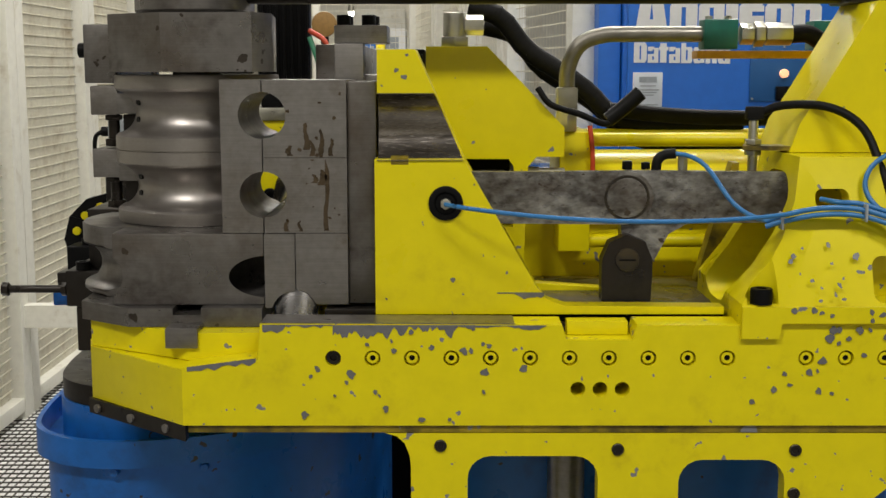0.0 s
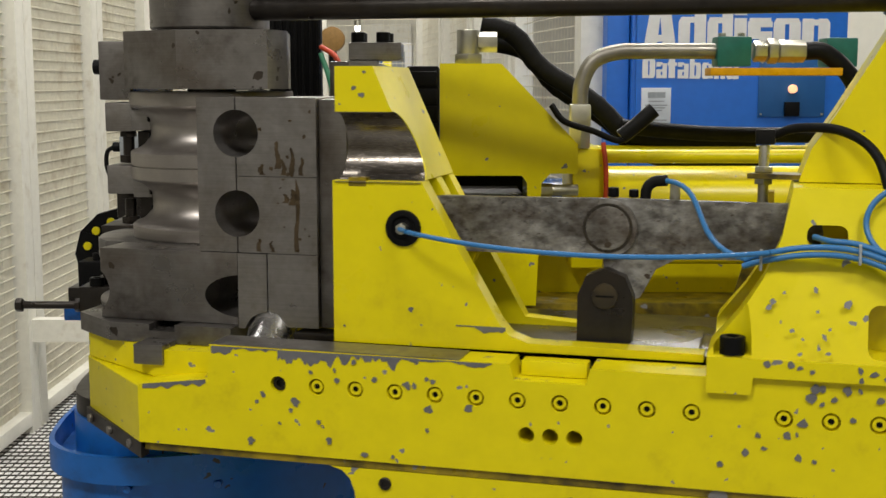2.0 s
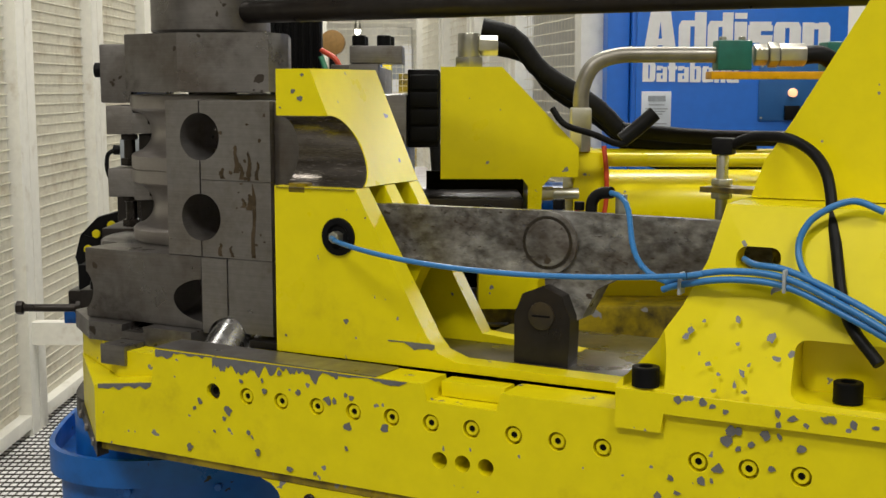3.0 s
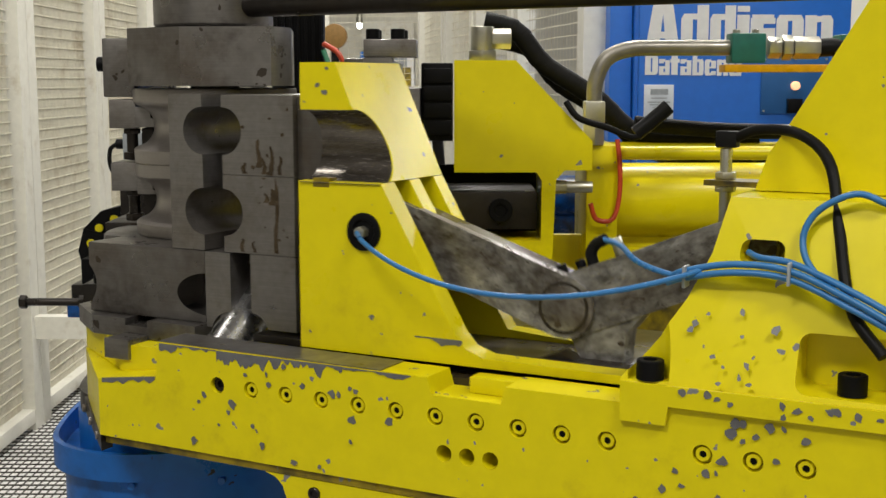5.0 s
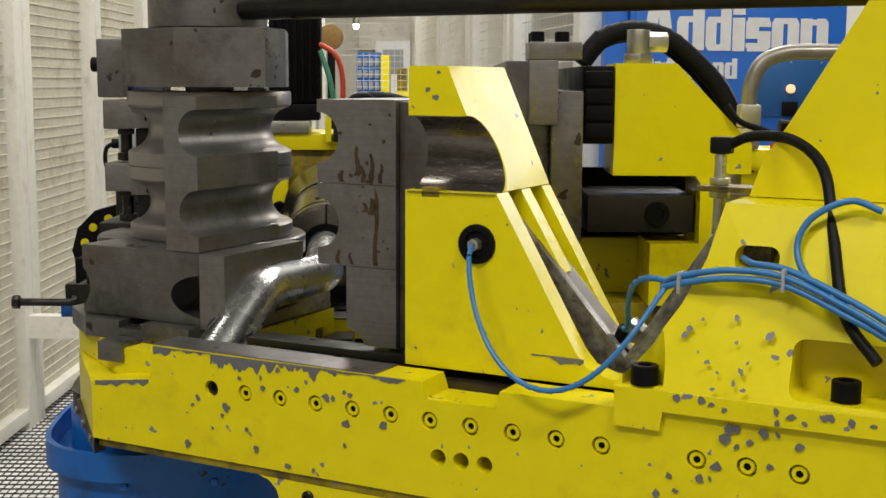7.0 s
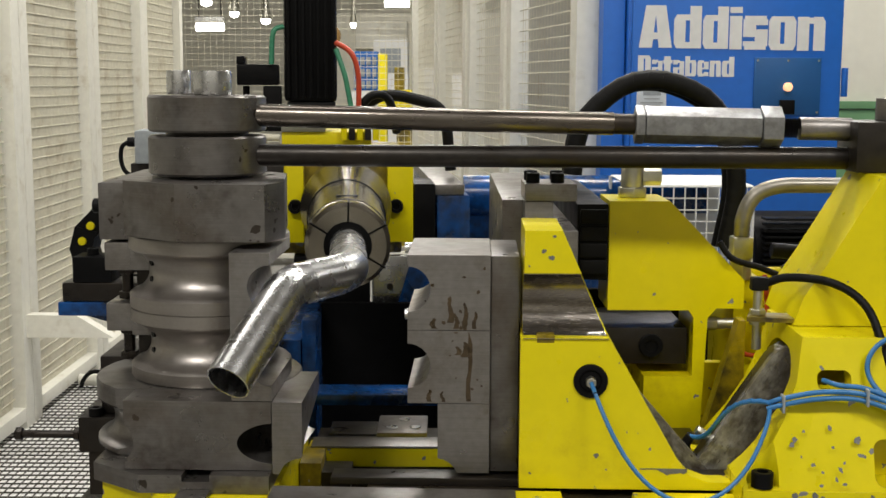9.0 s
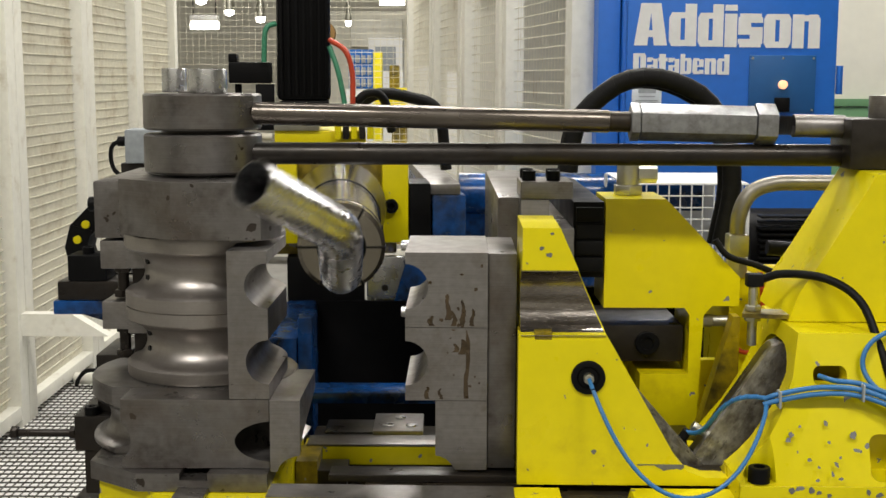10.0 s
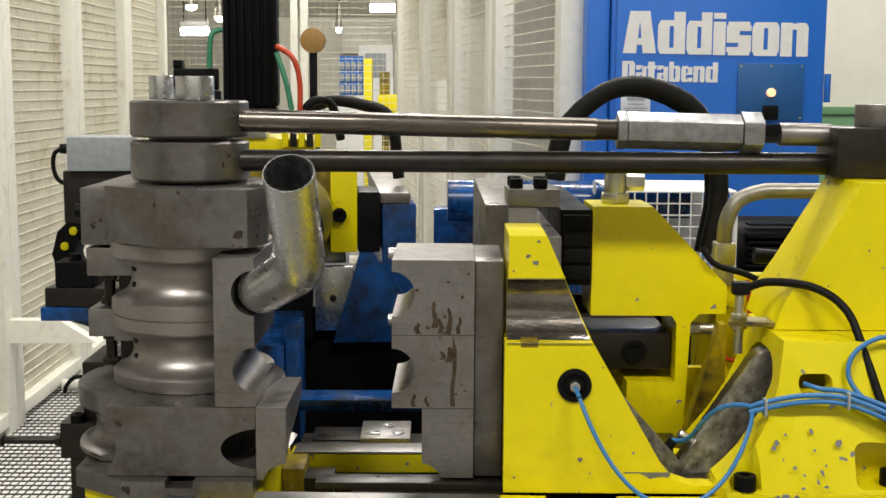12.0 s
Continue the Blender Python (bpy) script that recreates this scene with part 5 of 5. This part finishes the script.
    ch = part("chuck", add_lathe(bmesh.new(), [(0.034, 0.24), (0.066, 0.24), (0.073, 0.247), (0.073, 0.285), (0.070, 0.287), (0.070, 0.291), (0.0735, 0.293), (0.0735, 0.62), (0.078, 0.64), (0.078, 0.80), (0.10, 0.86), (0.10, 0.955), (0.092, 0.979), (0.03, 0.979)], (0, 0), 64, "y"), M_GOLD, car, "bright turned steel chuck with slotted collet", 30)
    for k in range(6):
        a = math.pi / 3 * k + 0.5
        bm = box(0.036, 0.0745, -0.0016, 0.0016, 0.0, 0.05, 0)
        for v in bm.verts:
            r, w_, l = v.co
            v.co = Vector((r * math.cos(a) - w_ * math.sin(a), 0.2385 + l, r * math.sin(a) + w_ * math.cos(a)))
        part("collet_slot", bm, M_BLACK, ch)
    part("collet_ring", add_lathe(bmesh.new(), [(0.0735, 0.2988), (0.0742, 0.299), (0.0742, 0.3035), (0.0735, 0.3037)], (0, 0), 64, "y"), M_BLACK, ch)
    part("mouth_ring", add_lathe(bmesh.new(), [(0.031, 0.2385), (0.041, 0.2385), (0.041, 0.2405), (0.031, 0.2405)], (0, 0), 48, "y"), M_BLACK, ch)
    part("back_ring", add_lathe(bmesh.new(), [(0.0785, 0.646), (0.0805, 0.648), (0.0805, 0.656), (0.0785, 0.658)], (0, 0), 64, "y"), M_BLACK, ch)
    part("chuck_mark", box(-0.02, 0.02, 0.36, 0.372, 0.072, 0.0745, 0.001), M_BLACK, ch)
    return ch


chuck = build_carriage()

# ---- the tube: a straight stem and a bent end, gripped by the chuck ----
tube = thing("steel_tube", "bright bare steel tube with bends at its free end", "tube")
stem = part("stem", add_sweep(bmesh.new(), [(0, 0.0, 0), (0, 0.2, 0), (0, 0.75, 0)], 0.030, 40, 0.002), M_CHROME, tube)


def bend_path(points, radii, n=10):
    """A polyline with its corners rounded to the given radii."""
    P = [Vector(p) for p in points]
    out = [P[0]]
    for a, b, c, r in zip(P, P[1:], P[2:], radii):
        u, v = (a - b).normalized(), (c - b).normalized()
        ang = u.angle(v)
        d = r / math.tan(ang / 2)
        s, e = b + u * d, b + v * d
        cen = b + (u + v).normalized() * (r / math.sin(ang / 2))
        for k in range(n + 1):
            q = (s - cen).lerp(e - cen, k / n)
            out.append(cen + q.normalized() * r)
    return out + [P[-1]]


# end piece in the frame of the bend: it leaves the tangent point straight ahead
TIP = Vector((0, TIP_Y, 0))
bent = part("bent_end", add_sweep(bmesh.new(), bend_path([(0, 0.002, 0), TIP, TIP + 0.172 * LEG], [0.082]), 0.030, 40, 0.002), M_CHROME, tube)
# arc pieces laid into the bend one after another
NA = 6
arcs = []
FULL = 27.6 + YAW
for k in range(NA):
    a = radians(FULL) / NA
    path = [(-RB + RB * math.cos(a * j / 4), -RB * math.sin(a * j / 4), 0) for j in range(-1, 6)]
    arcs.append(part("bend_piece", add_sweep(bmesh.new(), path, 0.0299 - 0.00005 * k, 40, 0.002), M_CHROME, tube))


# ---- blue machine frame and things behind ----
def build_frame():
    fr = thing("bender_base", "blue machine frame with oily guide rails", "machine frame")
    part("cross_beam", box(0.02, 0.95, 0.44, 0.52, 0.893, 0.915, 0.004), M_BLUEO, fr)
    part("side_beam", box(0.0, 0.07, 0.53, 2.4, 0.78, 1.0, 0.005), M_BLUEO, fr)
    part("upright", box(0.071, 0.10, 0.53, 0.62, 0.3, 1.04, 0.005), M_BLUEO, fr)
    # Black sheets stand for the unlit space behind and under the bed.
    part("deep_panel", box(0.06, 0.95, 0.93, 0.95, 0.28, 1.0, 0), M_VOID, fr, "black sheet standing for the dark void behind the bed")
    part("void_side", box(0.93, 0.95, 0.53, 0.93, 0.28, 1.0, 0), M_VOID, fr)
    part("void_floor", box(0.10, 0.929, 0.53, 0.929, 0.28, 0.30, 0), M_VOID, fr)
    part("blue_duct", cyl((0.40, 1.75, 1.17), (1.1, 1.75, 1.17), 0.06, 32), M_BLUEO, fr)
    part("rear_beam", box(0.36, 1.1, 1.92, 2.0, 0.272, 1.13, 0.006), M_BLUEO, fr)
    part("frame_base", box(0.1, 1.3, 0.5, 4.2, 0.0, 0.27, 0.01), M_BLUEO, fr)
    part("side_shelf", box(-0.545, -0.1, 0.98, 1.1, 0.958, 0.99, 0.004), M_BLUEO, fr)
    part("shelf_gusset", prism([(-0.49, 0.957), (-0.1, 0.957), (-0.1, 0.84)], 1.0, 1.08, w=0.003), M_BLUEO, fr)
    part("shelf_block", box(-0.535, -0.2, 0.985, 1.09, 0.9905, 1.035, 0.004), M_DARK, fr)
    part("shelf_box", box(-0.51, -0.42, 0.985, 1.07, 1.0355, 1.095, 0.004), M_BLACK, fr)
    cap_screw("bolt", (-0.47, 1.02, 1.0955), (0, 0, 1), 0.014, 0.016, M_BLACK, fr)
    # cable carrier loop
    cc = thing("cable_carrier", "black plastic cable carrier loop with yellow pins", "cable carrier")
    path = [(-0.44 + 0.085 * math.cos(radians(a)), 1.12, 1.095 + 0.085 * math.sin(radians(a))) for a in range(90, 271, 30)]
    path = [(-0.2, 1.12, 1.20), (-0.33, 1.12, 1.185)] + path + [(-0.36, 1.12, 1.01), (-0.2, 1.12, 1.01)]
    for i, (a, b) in enumerate(zip(path, path[1:])):
        a, b = Vector(a), Vector(b)
        d = (b - a).normalized()
        n_ = Vector((-d.z, 0, d.x)) * 0.026
        e = d * 0.008
        pts = [((p).x, (p).z) for p in (a - e - n_, b + e - n_, b + e + n_, a - e + n_)]
        part("carrier_link", prism(pts, 1.105 + 0.003 * (i % 2), 1.18, w=0.005), M_BLACK, cc)
        c = (a + b) / 2
        part("pin", cyl((c.x, 1.1055, c.z), (c.x, 1.098, c.z), 0.010, 14), M_YELC, cc)


build_frame()


def build_yard():
    # drawn wire basket guard and motor behind the cylinder
    b = thing("wire_basket", "white wire basket guard beside the machine", "basket")
    x0, x1, y0, y1, z0, z1 = 0.82, 1.142, 1.35, 1.70, 0.90, 1.232
    part("lid_sheet", box(x0, x1, y0, y1, z1, z1 + 0.004, 0.001), M_WHITE, b)
    for k in range(12):
        x = x0 + (x1 - x0) * k / 11
        part("wire", cyl((x, y0, z0), (x, y0, z1), 0.0021, 6, 0), M_WHITE, b)
        y = y0 + (y1 - y0) * k / 11
        part("wire", cyl((x1, y, z0), (x1, y, z1), 0.0021, 6, 0), M_WHITE, b)
        z = z0 + (z1 - z0) * k / 11
        part("wire", cyl((x0, y0, z), (x1, y0, z), 0.0021, 6, 0), M_WHITE, b)
        part("wire", cyl((x1, y0, z), (x1, y1, z), 0.0021, 6, 0), M_WHITE, b)
    part("back_sheet", box(x0 + 0.08, x1 - 0.01, y1 + 0.01, y1 + 0.014, z0, z1, 0.001), M_WHITE, b)
    for x in (x0, x1):
        for y in (y0, y1):
            part("leg", cyl((x, y, 0), (x, y, z1), 0.005, 8, 0), M_WHITE, b)
    m = thing("electric_motor", "black finned electric motor on a stand", "motor")
    part("barrel", cyl((1.19, 1.6, 1.045), (1.65, 1.6, 1.045), 0.10, 40, 0.01), M_BLACK, m)
    for k in range(12):
        z = 0.955 + 0.016 * k
        part("fin", box(1.21, 1.63, 1.47, 1.52, z, z + 0.006, 0.001), M_BLACK, m)
    part("stand", box(1.28, 1.6, 1.5, 1.7, 0, 0.945, 0.01), M_BLUE, m)
    # instruments and machines far down the hall
    g = thing("pressure_gauge", "round brown pressure gauge on a stem", "gauge")
    part("stem", cyl((-0.24, 4.4, 1.2), (-0.24, 4.4, 1.66), 0.02, 12), M_BLACK, g)
    part("dial", cyl((-0.24, 4.42, 1.72), (-0.24, 4.36, 1.72), 0.062, 32, 0.006), M_BRASS, g)
    part("stand", cyl((-0.24, 4.4, 0.0), (-0.24, 4.4, 1.2), 0.03, 12), M_BLACK, g)
    rack = thing("far_rack", "blue and white parts rack far down the hall", "rack")
    part("bin_block", box(-0.61, -0.36, 11.0, 11.3, 1.40, 1.80, 0.01), M_BLUE, rack)
    part("bin_base", box(-0.64, -0.34, 10.98, 11.32, 0.0, 1.395, 0.01), M_WHITE, rack)
    for k in range(4):
        for n in range(3):
            part("bin_front", box(-0.60 + 0.06 * k, -0.555 + 0.06 * k, 10.985, 10.998, 1.42 + 0.12 * n, 1.50 + 0.12 * n, 0.004), M_BOX, rack)
    for k in range(3):
        part("carton", box(-0.30 + 0.30 * k, -0.06 + 0.30 * k, 11.36, 11.7, 0.0, 1.58 + 0.06 * (k % 2), 0.01), M_WHITE, rack)
    cb = thing("white_machine", "white enclosed machine far down the hall", "machine")
    part("body", box(-0.48, -0.09, 12.2, 12.7, 0.0, 1.96, 0.02), M_WHITE, cb)
    part("window", box(-0.40, -0.17, 12.18, 12.198, 1.50, 1.86, 0.01), M_BOX, cb)
    p = thing("yellow_press", "yellow painted machine far down the hall", "machine")
    part("column", box(-0.265, -0.185, 9.3, 9.5, 0, 1.74, 0.01), M_YELC, p)
    part("table", box(-0.13, 0.14, 9.2, 9.7, 1.22, 1.42, 0.01), M_YELC, p)
    part("frame", box(-0.12, -0.03, 9.3, 9.5, 1.421, 1.62, 0.01), M_YELD, p)
    part("legs", box(-0.10, 0.12, 9.3, 9.6, 0, 1.219, 0.01), M_YELD, p)
    sg = thing("hall_partition", "pale office partition far down the hall", "partition")
    part("panel", box(-1.6, 1.2, 14.0, 14.1, 0, 2.35, 0.01), M_WALL, sg)
    part("sign_board", box(-0.80, -0.15, 13.9, 13.99, 1.90, 2.25, 0.01), M_CREAM, sg)
    for i, (xa, xb, w_) in enumerate(((1.78, 1.9, 0.012), (1.84, 1.98, 0.012))):
        c = thing("hanging_cable", "dark cable hanging down the partition", "cable")
        hose("cable", [(xa, 4.1, 2.6), (xa + 0.02, 4.1, 2.1), (xb, 4.1, 1.7), (xb + 0.2, 4.1, 1.4)], w_, M_RUBBER if i == 0 else M_GREENW, c)
    r = thing("scrap_steel", "brown steel rod lying on the grating", "rod", "scrap on the floor")
    part("bar", cyl((-0.98, 1.75, 0.045), (-0.92, 2.3, 0.045), 0.013, 12), M_DARK, r)
    s = thing("tube_offcut", "bright steel tube offcut lying on the grating", "tube", "scrap on the floor")
    part("ring", add_sweep(bmesh.new(), [(-0.80, 1.55, 0.07), (-0.76, 1.48, 0.07), (-0.72, 1.42, 0.07)], 0.034, 24, 0.003), M_CHROME, s)


build_yard()


# ---- what moves ----
def motions():
    sink = [(0, 0), (6.9, 0), (7.1, 0.008), (7.3, 0.036), (7.5, 0.0644), (7.7, 0.098), (8.3, 0.19), (8.6, 0.2146), (9.3, 0.2146), (12.0, 0.2146)]
    turn = [(0, 0), (1.0, 0), (1.3, 0.6), (1.5, 3.1), (2.0, 15.0), (2.5, 25.6), (2.75, 27.4), (3.0, 27.6), (5.0, 27.5), (7.0, 27.2), (7.7, 27.1), (8.2, 18.0), (8.8, 4.0), (9.2, 0.9), (12.0, 0.9)]
    opened = [(0, 0), (4.75, 0), (4.9, 0.010), (5.0, 0.030), (5.2, 0.075), (5.4, 0.160), (5.5, 0.176), (5.7, 0.184), (12.0, 0.184)]
    back = [(0, 0), (3.0, 0), (4.8, 0.016), (5.75, 0.018), (6.0, 0.163), (6.2, 0.260), (6.3, 0.269), (12.0, 0.270)]
    shift = [(0, 0), (6.9, 0), (7.1, 0.012), (7.4, 0.045), (10.6, 0.045), (10.8, 0.033), (11.0, 0.006), (11.2, -0.020), (11.3, -0.029), (11.5, -0.0415), (12.0, -0.0415)]
    spin = [(0, 0), (9.25, 0), (9.4, 2), (9.5, 5), (9.6, 17), (9.7, 33), (9.8, 54), (9.9, 69), (10.0, 89), (10.1, 110), (10.2, 127), (10.3, 135), (10.5, 139), (12.0, 139)]
    ahead = [(0, 0), (9.45, 0), (9.8, -0.03), (10.4, -0.14), (11.5, -0.15), (12.0, -0.15)]

    def val(rows, t):
        for (a, u), (b, v) in zip(rows, rows[1:]):
            if t <= b:
                return u + (v - u) * (t - a) / (b - a)
        return rows[-1][1]
    def follow(pieces, shapes):
        """Lay stiff pieces along a run of points that changes with time."""
        for i, ob in enumerate(pieces):
            walk(ob, [(t, Matrix.Translation(P[i]) @ (P[i + 1] - P[i]).to_track_quat("X", "Z").to_matrix().to_4x4()) for t, P in shapes])

    def times(*lists):
        return sorted({t for l in lists for t, _ in l})
    for ob in (arm, die, rods):
        walk(ob, [(t, pose(0, 0, -val(sink, t), 0, 0, -val(turn, t))) for t in times(sink, turn)])
    for ob in (post, drum, bed):
        walk(ob, [(t, pose(0, 0, -v)) for t, v in sink])
    walk(pd, [(t, pose(val(back, t), 0, -val(sink, t))) for t in times(sink, back)])
    walk(slide, [(t, pose(v, 0, 0)) for t, v in opened])
    jx, cx_ = 0.363, 0.363 + LINK_A + LINK

    def fold(t):
        """Slide pin, way to the knee and its dip below the line of the pins."""
        j = jx + val(opened, t)
        d = cx_ - j
        run_ = (d * d + LINK_A ** 2 - LINK ** 2) / (2 * d)
        return j, run_, math.sqrt(max(0.0, LINK_A ** 2 - run_ * run_))
    ts = times(opened)
    ra, rb, rc = [], [], []
    for t in ts:
        j, knee, dip = fold(t)
        ra.append((t, pose(j, -0.15, PIV_Z, 0, math.degrees(math.atan2(dip, knee)), 0)))
        rb.append((t, pose(cx_, -0.145, PIV_Z, 0, 180 - math.degrees(math.atan2(dip, cx_ - j - knee)), 0)))
        rc.append((t, pose(j + knee, -0.15, PIV_Z - dip - 0.052, 0, 0, 0)))
    walk(link_a, ra)
    walk(link_b, rb)
    walk(link_c, rc)
    # the cable hangs as a chain between the socket and the housing
    def chain(t):
        shut = 1 - val(opened, t) / 0.184
        x0, x1 = 0.363 + val(opened, t), 0.774 + 0.04 * shut
        span = x1 - x0
        lo, hi = 0.02, 60.0
        slack = CABLE_L - 0.005 + 0.040 * shut - min(0.061, 0.7 * val(opened, t))
        for _ in range(60):
            m = (lo + hi) / 2
            if 2 / m * math.sinh(m * span / 2) < slack:
                lo = m
            else:
                hi = m
        k = lo
        pts = []
        for i in range(NC + 1):
            s = -slack / 2 + slack * i / NC
            x = math.asinh(k * s) / k
            z = (math.cosh(k * x) - math.cosh(k * span / 2)) / k
            out = math.sin(math.pi * i / NC) ** 0.7
            pts.append(Vector(((x0 + x1) / 2 + x, -0.243 - 0.064 * out - 0.015 * i / NC, 1.326 + z - (0.026 - 0.018 * shut) * i / NC)))
        return pts
    follow(cable, [(t, chain(t)) for t in ts])
    def link_run(t):
        j, knee, dip = fold(t)
        ux, uz = (cx_ - j - knee) / LINK, dip / LINK
        # the plug on the crank, carried round as the links fold
        p = Vector((cx_ - 0.152 * ux - 0.058 * uz, -0.15, PIV_Z - 0.152 * uz + 0.058 * ux))
        q = Vector((0.774, -0.252, 1.306))
        m1, m2 = p + Vector((0.06 * ux, -0.04, 0.0)), q + Vector((-0.07, 0.01, 0.012))
        return [((1 - s) ** 3) * p + 3 * s * (1 - s) ** 2 * m1 + 3 * s * s * (1 - s) * m2 + s ** 3 * q for s in [i / NL for i in range(NL + 1)]]
    follow(link_cable, [(t, link_run(t)) for t in ts])
    # the hose over the slide bends as the slide goes back and the head sinks
    s0 = ((0.405, 1.600), (0.455, 1.585), (0.50, 1.531), (0.557, 1.494), (0.603, 1.462), (0.635, 1.43), (0.677, 1.405), (0.75, 1.40), (0.86, 1.40))
    s1 = ((0.579, 1.541), (0.607, 1.574), (0.655, 1.590), (0.711, 1.580), (0.759, 1.546), (0.806, 1.498), (0.834, 1.446), (0.843, 1.39), (0.845, 1.33))
    s2 = ((0.568, 1.346), (0.583, 1.428), (0.646, 1.489), (0.704, 1.503), (0.762, 1.489), (0.806, 1.46), (0.838, 1.404), (0.85, 1.317), (0.835, 1.22))
    def run(shape, dx=0.0, y=0.30, dz=0.0):
        P = smooth_path([(x + dx, y, z + dz) for x, z in shape], 10)
        acc = [0.0]
        for p, q in zip(P, P[1:]):
            acc.append(acc[-1] + (q - p).length)
        out = []
        for i in range(NH + 1):
            w = acc[-1] * i / NH
            k = next(n for n in range(1, len(acc)) if acc[n] >= w - 1e-9)
            f_ = (w - acc[k - 1]) / max(1e-9, acc[k] - acc[k - 1])
            out.append(P[k - 1].lerp(P[k], f_))
        return out
    follow(hose_pieces, [(0, run(s0)), (5.75, run(s0)), (6.3, run(s1)), (6.95, run(s1)), (8.6, run(s2)), (12.0, run(s2))])
    near, beside = (0.028, 0.36, -0.030), (0.0, 0.345, -0.004)
    follow(second_pieces, [(0, run(s0, *near)), (5.75, run(s0, *near)), (6.3, run(s1, *beside)), (6.95, run(s1, *beside)), (8.6, run(s2, *beside)), (12.0, run(s2, *beside))])
    # carriage, chuck and tube
    ox, oy = RB * math.cos(radians(YAW)), RB * math.sin(radians(YAW))
    walk(car, [(t, pose(ox + val(shift, t), oy + 0.6 * val(ahead, t), 0, 0, 0, YAW)) for t in times(shift, ahead)])
    walk(chuck, [(t, pose(0, 0, AZ, 0, v, 0)) for t, v in spin])
    walk(tube, [(t, pose(ox + val(shift, t), oy + val(ahead, t), AZ, 0, 0, YAW) @ pose(0, 0, 0, 0, val(spin, t), 0)) for t in times(shift, spin, ahead)])
    bt = [t for t, _ in turn if t <= 3.0] + [12.0]
    def bend_at(t):
        return min(FULL, val(turn, t) + YAW) if t < 3.0 else FULL
    walk(bent, [(t, pose(-RB, 0, 0) @ pose(0, 0, 0, 0, 0, -bend_at(t)) @ pose(RB, 0, 0)) for t in bt])
    for i, ob in enumerate(arcs):
        walk(ob, [(t, pose(-RB, 0, 0) @ pose(0, 0, 0, 0, 0, -max(0.0, bend_at(t) - FULL * (NA - i) / NA)) @ pose(RB, 0, 0)) for t in bt])


motions()
